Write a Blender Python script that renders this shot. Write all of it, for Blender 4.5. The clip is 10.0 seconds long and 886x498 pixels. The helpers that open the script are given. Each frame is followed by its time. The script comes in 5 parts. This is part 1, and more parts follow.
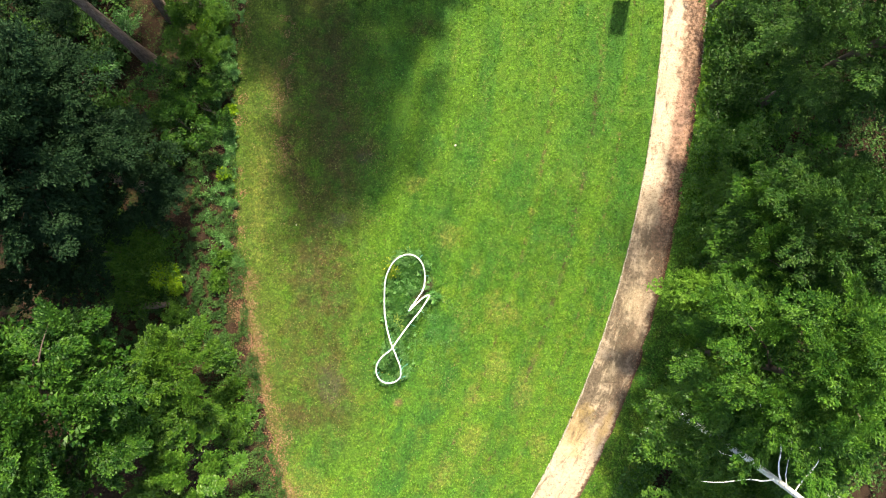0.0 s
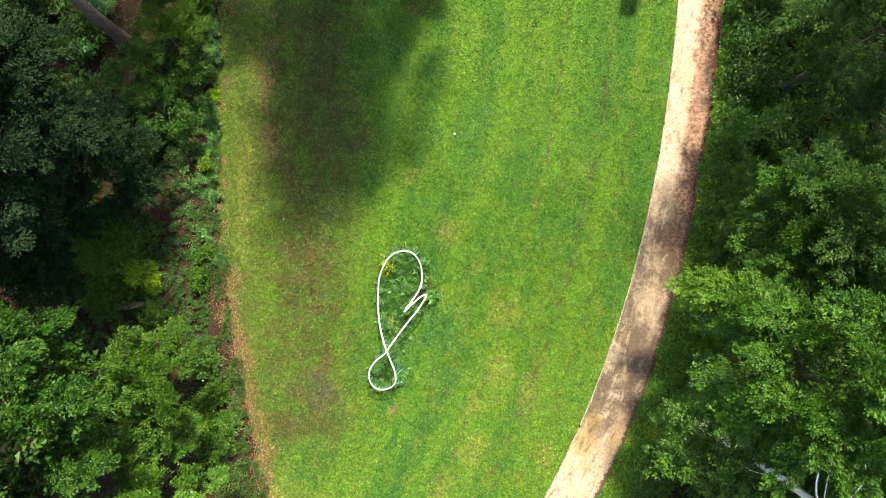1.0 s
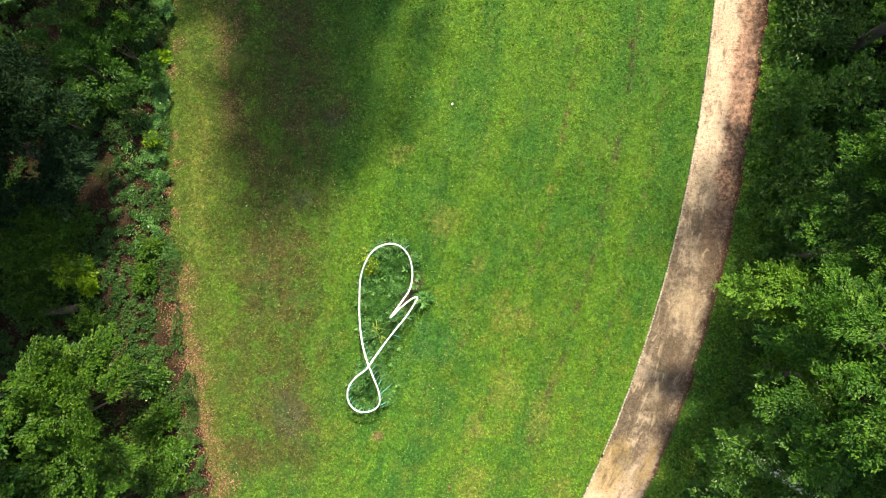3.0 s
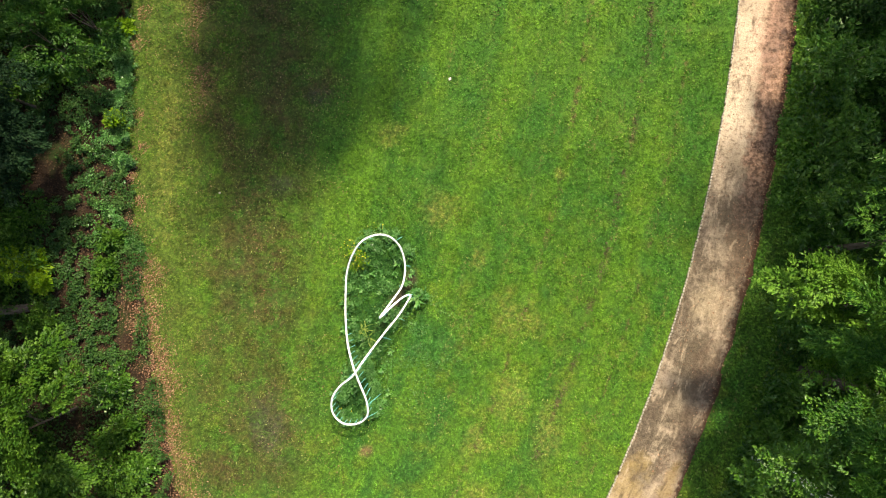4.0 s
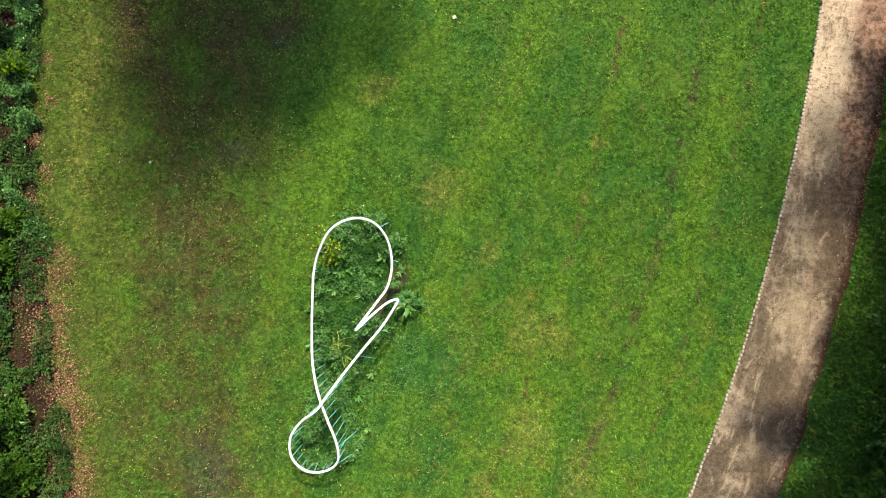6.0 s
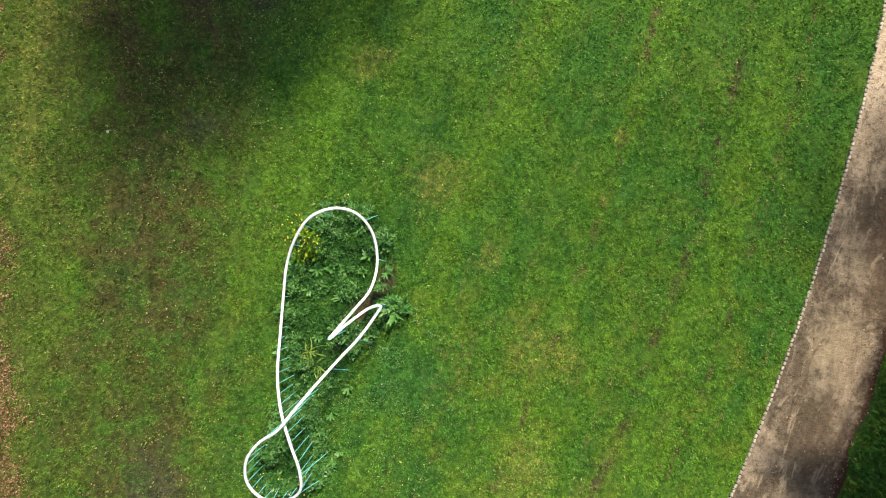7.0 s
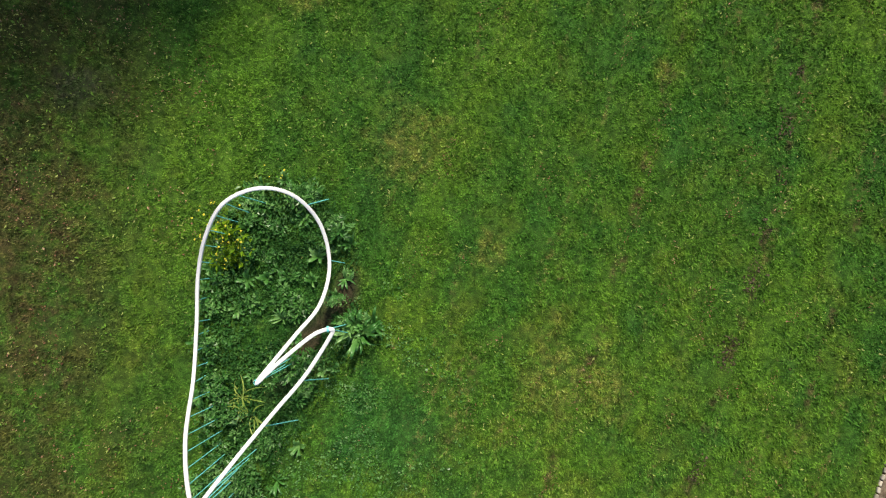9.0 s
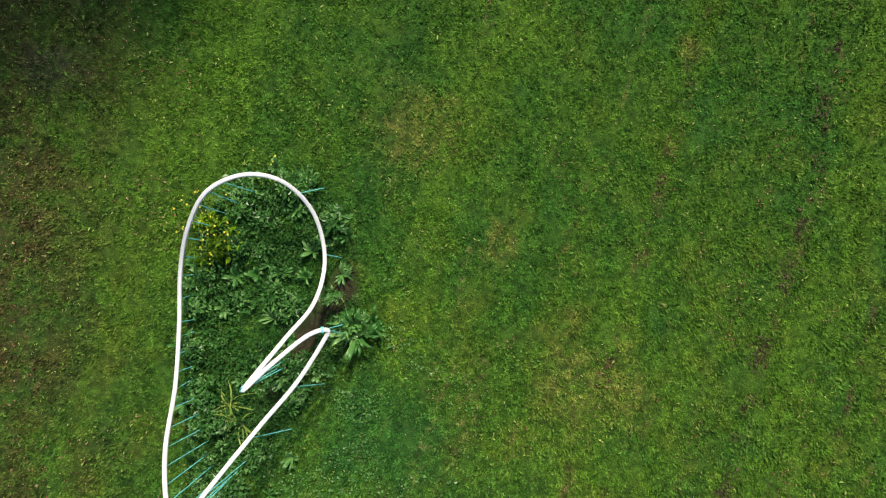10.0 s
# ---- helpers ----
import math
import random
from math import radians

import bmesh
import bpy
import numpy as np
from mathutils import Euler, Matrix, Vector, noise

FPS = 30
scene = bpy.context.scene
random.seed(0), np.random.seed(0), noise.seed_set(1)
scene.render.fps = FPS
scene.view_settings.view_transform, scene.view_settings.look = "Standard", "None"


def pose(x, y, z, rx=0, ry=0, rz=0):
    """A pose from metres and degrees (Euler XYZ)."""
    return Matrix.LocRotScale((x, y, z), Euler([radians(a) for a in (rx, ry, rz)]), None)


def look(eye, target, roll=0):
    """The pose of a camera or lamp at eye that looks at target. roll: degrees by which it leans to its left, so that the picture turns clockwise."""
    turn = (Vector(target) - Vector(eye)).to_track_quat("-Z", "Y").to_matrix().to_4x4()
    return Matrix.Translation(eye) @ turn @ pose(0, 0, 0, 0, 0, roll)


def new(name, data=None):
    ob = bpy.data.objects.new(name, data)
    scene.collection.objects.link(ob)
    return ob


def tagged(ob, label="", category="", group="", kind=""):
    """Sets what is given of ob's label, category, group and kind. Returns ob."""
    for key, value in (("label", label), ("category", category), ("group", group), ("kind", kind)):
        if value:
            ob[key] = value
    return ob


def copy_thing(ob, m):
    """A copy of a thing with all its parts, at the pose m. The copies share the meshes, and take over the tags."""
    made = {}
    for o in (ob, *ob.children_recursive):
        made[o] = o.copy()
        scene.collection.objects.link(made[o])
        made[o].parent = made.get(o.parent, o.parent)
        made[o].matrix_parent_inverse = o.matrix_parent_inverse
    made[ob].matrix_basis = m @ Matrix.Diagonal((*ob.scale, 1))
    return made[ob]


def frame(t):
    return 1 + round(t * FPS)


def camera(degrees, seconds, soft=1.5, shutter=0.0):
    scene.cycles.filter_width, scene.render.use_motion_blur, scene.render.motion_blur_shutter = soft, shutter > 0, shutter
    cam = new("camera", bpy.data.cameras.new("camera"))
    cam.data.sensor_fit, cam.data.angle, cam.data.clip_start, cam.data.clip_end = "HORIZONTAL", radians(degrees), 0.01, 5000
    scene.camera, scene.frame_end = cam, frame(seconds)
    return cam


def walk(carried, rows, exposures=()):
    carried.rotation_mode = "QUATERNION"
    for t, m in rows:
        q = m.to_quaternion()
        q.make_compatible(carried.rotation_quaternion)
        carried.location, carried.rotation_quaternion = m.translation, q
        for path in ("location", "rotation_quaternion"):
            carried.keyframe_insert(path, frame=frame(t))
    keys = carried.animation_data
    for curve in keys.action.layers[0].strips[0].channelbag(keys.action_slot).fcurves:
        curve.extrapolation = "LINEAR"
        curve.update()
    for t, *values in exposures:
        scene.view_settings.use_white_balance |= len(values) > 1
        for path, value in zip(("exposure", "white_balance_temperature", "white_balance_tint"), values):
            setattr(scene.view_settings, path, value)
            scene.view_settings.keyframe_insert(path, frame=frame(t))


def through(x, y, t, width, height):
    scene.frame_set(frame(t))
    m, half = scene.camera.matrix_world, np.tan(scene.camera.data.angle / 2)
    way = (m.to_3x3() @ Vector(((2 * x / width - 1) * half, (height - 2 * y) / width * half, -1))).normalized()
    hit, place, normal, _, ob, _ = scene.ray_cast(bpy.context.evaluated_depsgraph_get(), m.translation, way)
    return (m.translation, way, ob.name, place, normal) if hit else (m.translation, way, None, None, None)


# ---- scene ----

# ------------------------------------------------------------------ camera
cam = camera(73.0, 10.0, soft=1.2)
TILT = 3.4
PATH = [
    (0.0, 0.033, 0.032, 27.190, 0.30), (0.5, 0.076, 0.007, 26.265, 0.31), (1.0, 0.102, -0.020, 25.272, 0.33),
    (1.5, 0.117, -0.020, 24.220, 0.35), (2.0, 0.146, -0.018, 23.100, 0.38), (2.5, 0.202, 0.006, 22.060, 0.42),
    (4.0, 0.390, -0.130, 18.755, 0.36), (4.5, 0.387, -0.200, 17.525, 0.30), (5.0, 0.376, -0.215, 16.365, 0.20),
    (5.5, 0.370, -0.150, 15.225, 0.24), (5.7, 0.387, -0.122, 14.835, 0.34), (6.8, 0.513, -0.005, 12.755, 3.95),
    (7.0, 0.565, 0.038, 12.395, 4.20), (7.5, 0.698, 0.126, 11.520, 3.70), (8.0, 0.785, 0.165, 10.600, 1.85),
    (8.5, 0.815, 0.166, 9.700, 1.41), (9.0, 0.806, 0.145, 8.785, 1.26), (9.5, 0.768, 0.125, 8.270, 1.18),
    (10.0, 0.728, 0.095, 8.054, 1.12),
]
EXPOSURES = [(0.0, 1.25, 7450, 12), (2.5, 1.06, 7450, 12), (4.5, 0.79, 7400, 12), (7.5, 0.34, 6900, 12), (10.0, -0.10, 6800, 11)]
walk(cam, [(t, pose(x, y, z, TILT, 0, yaw)) for t, x, y, z, yaw in PATH], EXPOSURES)

# ------------------------------------------------------------------ sky and sun
SUN_FROM = Vector((0.20, 1.0, 0.0)).normalized()   # the side from which the sun shines
SUN_UP = radians(55)
world = bpy.data.worlds.new("sky")
scene.world = world
world.use_nodes = True
wn = world.node_tree
sky = wn.nodes.new("ShaderNodeTexSky")
sky.sky_type, sky.sun_disc = "NISHITA", False
sky.sun_elevation, sky.sun_rotation = SUN_UP, math.atan2(SUN_FROM.x, SUN_FROM.y)
sky.air_density, sky.dust_density = 1.0, 2.0
wn.links.new(sky.outputs[0], wn.nodes["Background"].inputs["Color"])
wn.nodes["Background"].inputs["Strength"].default_value = 0.185
sun = new("sun", bpy.data.lights.new("sun", "SUN"))
sun.data.energy, sun.data.angle, sun.data.color = 4.8, radians(4.6), (1.0, 0.94, 0.80)
sun.matrix_world = look(SUN_FROM * 60 * math.cos(SUN_UP) + Vector((0, 0, 60 * math.sin(SUN_UP))), (0, 0, 0))


# ------------------------------------------------------------------ lines of the plan
def line_of(pairs, degree):
    """x by y along an edge: a smooth curve between its ends, straight on beyond them."""
    xs, ys = np.array(pairs).T
    fit = np.polyfit(ys, xs, degree)
    lo, hi = ys.min(), ys.max()

    def at(y):
        y = np.asarray(y, float)
        inside = np.polyval(fit, np.clip(y, lo, hi))
        slope = np.polyder(fit)
        return inside + np.where(y > hi, (y - hi) * np.polyval(slope, hi) * 0.6, 0) + np.where(y < lo, (y - lo) * np.polyval(slope, lo) * 0.6, 0)

    at.fit = fit
    return at


kerb_line = line_of([(10.33, 13.2), (10.08, 11.06), (9.84, 8.94), (9.66, 7.36), (9.27, 5.5), (8.97, 3.8), (8.65, 2.45), (8.06, 0.25), (7.42, -1.7),
                     (6.58, -4.1), (5.75, -6.1), (5.05, -7.4), (4.04, -9.34)], 4)
path_east = line_of([(12.24, 13.21), (12.12, 11.6), (11.82, 9.74), (11.45, 7.1), (11.07, 5.01), (10.64, 2.69), (10.09, 0.64), (9.58, -1.14),
                     (9.10, -2.9), (8.54, -4.65), (7.69, -6.39), (7.05, -7.62), (6.16, -9.33)], 4)
lawn_west = line_of([(-9.44, 13.14), (-9.63, 10.47), (-9.65, 7.83), (-9.58, 4.69), (-9.36, 2.12), (-9.13, -0.18), (-8.7, -2.2), (-8.36, -3.95),
                     (-7.74, -5.94), (-7.34, -7.42), (-7.05, -9.37)], 3)


# ------------------------------------------------------------------ material helpers
class Nodes:
    """Short names for building a node tree."""

    def __init__(self, name):
        self.mat = bpy.data.materials.new(name)
        self.mat.use_nodes = True
        self.nt = self.mat.node_tree
        self.bsdf = self.nt.nodes["Principled BSDF"]
        self.pos = self.nt.nodes.new("ShaderNodeNewGeometry").outputs["Position"]

    def add(self, kind, **sockets):
        n = self.nt.nodes.new(kind)
        for k, v in sockets.items():
            self.put(n.inputs[k], v)
        return n

    def put(self, socket, v):
        if isinstance(v, bpy.types.NodeSocket):
            self.nt.links.new(v, socket)
        else:
            socket.default_value = (*v, 1) if isinstance(v, tuple) and len(v) == 3 and socket.type == "RGBA" else v

    def math(self, op, a, b=0.0, clamp=False):
        n = self.nt.nodes.new("ShaderNodeMath")
        n.operation, n.use_clamp = op, clamp
        self.put(n.inputs[0], a)
        self.put(n.inputs[1], b)
        return n.outputs[0]

    def noise(self, scale, detail=3.0, rough=0.55, vec=None, distort=0.0):
        n = self.add("ShaderNodeTexNoise", Scale=scale, Detail=detail, Roughness=rough, Distortion=distort)
        self.put(n.inputs["Vector"], vec or self.pos)
        return n.outputs["Fac"]

    def ramp(self, v, lo, hi, a=0.0, b=1.0):
        n = self.nt.nodes.new("ShaderNodeMapRange")
        n.interpolation_type = "SMOOTHSTEP"
        for k, x in zip(("Value", "From Min", "From Max", "To Min", "To Max"), (v, lo, hi, a, b)):
            self.put(n.inputs[k], x)
        return n.outputs[0]

    def mix(self, f, a, b, mode="MIX"):
        n = self.nt.nodes.new("ShaderNodeMix")
        n.data_type, n.blend_type = "RGBA", mode
        self.put(n.inputs["Factor"], f)
        self.put(n.inputs[6], a)
        self.put(n.inputs[7], b)
        return n.outputs[2]

    def island(self):
        return self.nt.nodes.new("ShaderNodeNewGeometry").outputs["Random Per Island"]

    def object_random(self):
        return self.nt.nodes.new("ShaderNodeObjectInfo").outputs["Random"]

    def bump(self, height, strength, distance):
        n = self.add("ShaderNodeBump", Height=height, Strength=strength, Distance=distance)
        self.put(self.bsdf.inputs["Normal"], n.outputs[0])
        return n.outputs[0]

    def done(self, color, rough=0.7, metal=0.0, spec=0.5, through=0.0, glow=None):
        self.put(self.bsdf.inputs["Base Color"], color)
        self.put(self.bsdf.inputs["Roughness"], rough)
        self.put(self.bsdf.inputs["Metallic"], metal)
        self.put(self.bsdf.inputs["Specular IOR Level"], spec)
        if through:
            thin = self.add("ShaderNodeBsdfTranslucent", Color=glow or color)
            m = self.add("ShaderNodeMixShader", Fac=through)
            self.nt.links.new(self.bsdf.outputs[0], m.inputs[1])
            self.nt.links.new(thin.outputs[0], m.inputs[2])
            self.nt.links.new(m.outputs[0], self.nt.nodes["Material Output"].inputs["Surface"])
        return self.mat


def blob(n, x, y, rx, ry, turn=0.0, ragged=0.6):
    """A soft ragged patch on the ground, 1 in its middle and 0 outside."""
    m = n.nt.nodes.new("ShaderNodeMapping")
    m.vector_type = "TEXTURE"
    n.put(m.inputs["Vector"], n.pos)
    m.inputs["Location"].default_value = (x, y, 0)
    m.inputs["Rotation"].default_value = (0, 0, radians(turn))
    m.inputs["Scale"].default_value = (rx, ry, 1000)
    g = n.nt.nodes.new("ShaderNodeVectorMath")
    g.operation = "LENGTH"
    n.put(g.inputs[0], m.outputs[0])
    d = n.math("ADD", g.outputs["Value"], n.math("MULTIPLY", n.math("SUBTRACT", n.noise(1.9, 5.0, 0.65), 0.5), ragged * 2.6))
    return n.ramp(d, 1.15, 0.25)


def most(n, values):
    out = values[0]
    for v in values[1:]:
        out = n.math("MAXIMUM", out, v)
    return out


# yellowed, worn and bare spots of the lawn: x, y, half width, half length, turn
DRY = [(2.4, -1.1, 0.55, 0.9, 0), (3.1, -1.3, 0.5, 0.7, 0), (2.4, -3.6, 0.7, 1.1, 0), (1.4, -5.0, 0.5, 0.9, -10), (1.3, -6.9, 0.6, 1.0, -25), (0.1, -8.4, 0.5, 1.0, -25), (1.5, 0.65, 0.35, 0.4, 0),
       (0.3, 2.2, 0.8, 0.7, 20), (-1.3, 4.6, 0.7, 0.4, 30), (4.4, -7.0, 0.5, 0.9, 0), (3.7, -4.6, 0.5, 1.3, -14), (4.0, 3.4, 0.3, 0.25, 0),
       (-7.9, 9.6, 0.9, 1.2, 0), (-8.4, 4.0, 0.5, 3.4, 0), (-6.2, -9.4, 1.6, 1.6, 0)]
WORN = [(-5.0, 8.0, 1.2, 6.0, 4), (-3.8, 6.2, 1.3, 0.9, 0), (-4.9, -1.0, 0.5, 0.9, 20), (-6.4, 4.4, 0.4, 1.3, 0), (-5.9, 2.2, 0.9, 2.2, -12), (-5.2, -0.3, 1.1, 1.0, 0), (-5.3, -4.2, 1.0, 2.4, 8),
        (-1.0, 12.0, 0.8, 0.6, 0), (-6.3, -6.0, 1.2, 1.0, 0), (-7.0, 6.5, 0.5, 4.0, 3), (-4.7, -4.6, 0.9, 1.3, 0), (-5.6, 1.0, 1.6, 3.5, 0)]
BARE = [(-0.60, 0.05, 0.24, 0.50, -14), (-1.08, -0.75, 0.36, 1.15, -33)]
LUSH = [(-1.55, 0.1, 0.85, 1.6, 6), (-1.75, -1.8, 0.7, 1.2, -15), (-2.2, -3.5, 0.75, 1.1, -8), (0.0, -1.9, 1.2, 1.0, 35)]


def along(n, line, y):
    """An edge of the plan as a node: its x at y."""
    x = float(line.fit[0])
    for k in line.fit[1:]:
        x = n.math("ADD", n.math("MULTIPLY", y, x), float(k))
    return x


def lawn_colour(n):
    """The turf's colour by its place: fresh, yellowed, worn and bare."""
    big, mid, fine = n.noise(0.33, 4.0), n.noise(1.3, 5.0, 0.65), n.noise(7.0, 4.0, 0.7)
    tuft = n.noise(11.0, 4.0, 0.6)
    sep = n.add("ShaderNodeSeparateXYZ", Vector=n.pos)
    x, y = sep.outputs["X"], sep.outputs["Y"]
    # the mower ran in rows along the path's edge
    row = n.math("SUBTRACT", along(n, kerb_line, y), x)
    rows = n.add("ShaderNodeCombineXYZ", X=row, Y=n.math("MULTIPLY", y, 0.10), Z=0.0).outputs[0]
    swath, stripe = n.noise(0.75, 3.0, 0.5, rows), n.noise(3.2, 4.0, 0.6, rows)
    c = n.mix(n.ramp(big, 0.35, 0.65), (0.049, 0.158, 0.020), (0.076, 0.184, 0.019))
    c = n.mix(n.ramp(swath, 0.46, 0.62, 0.0, 0.80), c, (0.098, 0.222, 0.020))
    c = n.mix(n.ramp(swath, 0.44, 0.30, 0.0, 0.55), c, (0.030, 0.118, 0.022))
    c = n.mix(n.math("MULTIPLY", n.ramp(mid, 0.47, 0.70, 0.0, 0.72), n.ramp(y, 4.0, -2.0, 0.42, 1.0)), c, (0.128, 0.196, 0.022))
    c = n.mix(n.ramp(mid, 0.46, 0.30, 0.0, 0.55), c, (0.030, 0.128, 0.024))
    c = n.mix(n.ramp(fine, 0.5, 0.8, 0.0, 0.5), c, (0.034, 0.112, 0.013))
    lush = most(n, [blob(n, *b) for b in LUSH])
    c = n.mix(n.math("MULTIPLY", lush, 0.75), c, (0.030, 0.140, 0.028))
    west = n.math("MULTIPLY", n.math("MULTIPLY", n.ramp(x, -2.4, -5.0), n.ramp(y, -8.6, -5.6)), n.ramp(n.noise(1.1, 6.0, 0.75), 0.34, 0.62))
    c = n.mix(n.math("MULTIPLY", west, 0.84), c, (0.084, 0.084, 0.023))
    # the yellowish strip beside the wood, its sunlit brightness put into the turf colour
    lit_strip = n.math("MULTIPLY", n.ramp(x, -6.9, -7.6), n.ramp(n.noise(1.5, 4.0, 0.6), 0.35, 0.6, 0.25, 0.75))
    c = n.mix(lit_strip, c, (0.100, 0.172, 0.024))
    dry = most(n, [blob(n, *b, 0.95) for b in DRY])
    c = n.mix(n.math("MULTIPLY", dry, n.ramp(fine, 0.33, 0.68, 0.10, 0.66)), c, (0.245, 0.240, 0.058))
    worn = most(n, [blob(n, *b, 0.8) for b in WORN])
    c = n.mix(n.math("MULTIPLY", worn, n.ramp(n.math("ADD", n.math("MULTIPLY", fine, 0.5), n.math("MULTIPLY", mid, 0.5)), 0.40, 0.62, 0.05, 0.80)), c, (0.090, 0.062, 0.030))
    grey = most(n, [blob(n, -5.0, -4.6, 0.7, 1.2, 10, 0.9), blob(n, -4.6, 3.0, 0.6, 0.5, 0, 0.9), blob(n, -3.6, 5.8, 0.5, 0.35, 0, 0.9)])
    c = n.mix(n.math("MULTIPLY", grey, n.ramp(fine, 0.3, 0.7, 0.25, 0.85)), c, (0.074, 0.072, 0.052))
    # lines of bare crumbs left by wheels, and tan stubble in rows
    speck = n.ramp(n.noise(3.2, 5.0, 0.75), 0.50, 0.62)
    lines = [n.ramp(n.math("ABSOLUTE", n.math("SUBTRACT", row, at)), w, w * 0.3) for at, w in ((2.76, 0.13), (4.75, 0.15), (1.45, 0.09))]
    c = n.mix(n.math("MULTIPLY", n.math("MULTIPLY", most(n, lines), speck), 0.70), c, (0.120, 0.078, 0.045))
    stubble = n.math("MULTIPLY", n.ramp(stripe, 0.54, 0.68), n.ramp(n.noise(9.0, 4.0, 0.75), 0.48, 0.64, 0.0, 0.75))
    c = n.mix(n.math("MULTIPLY", stubble, n.ramp(x, -0.8, 0.8)), c, (0.225, 0.190, 0.072))
    crumbs = n.ramp(n.noise(5.0, 4.0, 0.75), 0.65, 0.73, 0.0, 0.75)
    c = n.mix(crumbs, c, (0.180, 0.125, 0.062))
    bare = most(n, [blob(n, *b, 0.4) for b in BARE])
    c = n.mix(n.math("MULTIPLY", bare, 0.95), c, n.mix(fine, (0.044, 0.030, 0.022), (0.100, 0.070, 0.050)))
    c = n.mix(n.math("MULTIPLY", blob(n, -1.95, -5.25, 0.26, 0.24, 0, 0.4), n.ramp(fine, 0.3, 0.7, 0.5, 0.95)), c, (0.235, 0.135, 0.080))
    c = n.mix(1.0, c, n.mix(n.ramp(n.noise(3.6, 4.0, 0.65), 0.34, 0.66), (0.82, 0.85, 0.84), (1.18, 1.14, 1.14)), "MULTIPLY")
    c = n.mix(1.0, c, n.mix(n.ramp(tuft, 0.32, 0.68), (0.55, 0.61, 0.57), (1.46, 1.38, 1.32)), "MULTIPLY")
    return c, fine


def make_turf():
    n = Nodes("turf")
    c, fine = lawn_colour(n)
    grain = n.noise(55.0, 4.0, 0.75)
    c = n.mix(n.ramp(grain, 0.3, 0.75), n.mix(0.75, c, (0.010, 0.020, 0.005)), c)
    n.bump(n.math("ADD", grain, n.math("MULTIPLY", fine, 0.6)), 0.9, 0.03)
    return n.done(c, 0.9, spec=0.15)


def make_blade():
    n = Nodes("grass_blade")
    c, _ = lawn_colour(n)
    r = n.island()
    c = n.mix(1.0, c, n.mix(r, (0.62, 0.66, 0.62), (1.44, 1.40, 1.46)), "MULTIPLY")
    c = n.mix(n.ramp(r, 0.990, 0.996), c, (0.33, 0.37, 0.12))
    return n.done(c, 0.65, spec=0.15, through=0.25)


def make_leaf(name, dark, light, tint, rough=0.5, through=0.3, patch=0.6, spray=2.6, spec=0.2):
    """Leaves: tone by tree side, by spray and by leaf."""
    n = Nodes(name)
    r = n.island()
    c = n.mix(n.ramp(n.noise(patch, 3.0), 0.35, 0.65), dark, light)
    c = n.mix(n.ramp(n.noise(spray, 2.0), 0.45, 0.72, 0.0, 0.75), c, tint)
    c = n.mix(n.ramp(r, 0.6, 1.0, 0.0, 0.6), c, tint)
    c = n.mix(n.ramp(r, 0.0, 0.35, 0.45, 0.0), c, dark)
    return n.done(c, rough, spec=spec, through=through)


def make_bark(name, a, b, scale=6.0):
    n = Nodes(name)
    m = n.add("ShaderNodeMapping", Vector=n.pos)
    m.inputs["Scale"].default_value = (1, 1, 0.18)
    f = n.noise(scale * 3, 5.0, 0.7, m.outputs[0])
    c = n.mix(n.ramp(f, 0.35, 0.65), a, b)
    c = n.mix(n.ramp(n.noise(1.3), 0.55, 0.75, 0.0, 0.5), c, (0.07, 0.09, 0.04))
    n.bump(f, 0.8, 0.03)
    return n.done(c, 0.9, spec=0.2)


def make_birch_bark():
    n = Nodes("birch_bark")
    m = n.add("ShaderNodeMapping", Vector=n.pos)
    m.inputs["Scale"].default_value = (1, 1, 2.4)
    f = n.noise(5.0, 4.0, 0.7, m.outputs[0])
    c = n.mix(n.ramp(n.noise(2.0), 0.3, 0.7), (0.82, 0.81, 0.79), (0.68, 0.67, 0.64))
    c = n.mix(n.ramp(f, 0.58, 0.66), c, (0.05, 0.045, 0.04))
    return n.done(c, 0.75, spec=0.3)


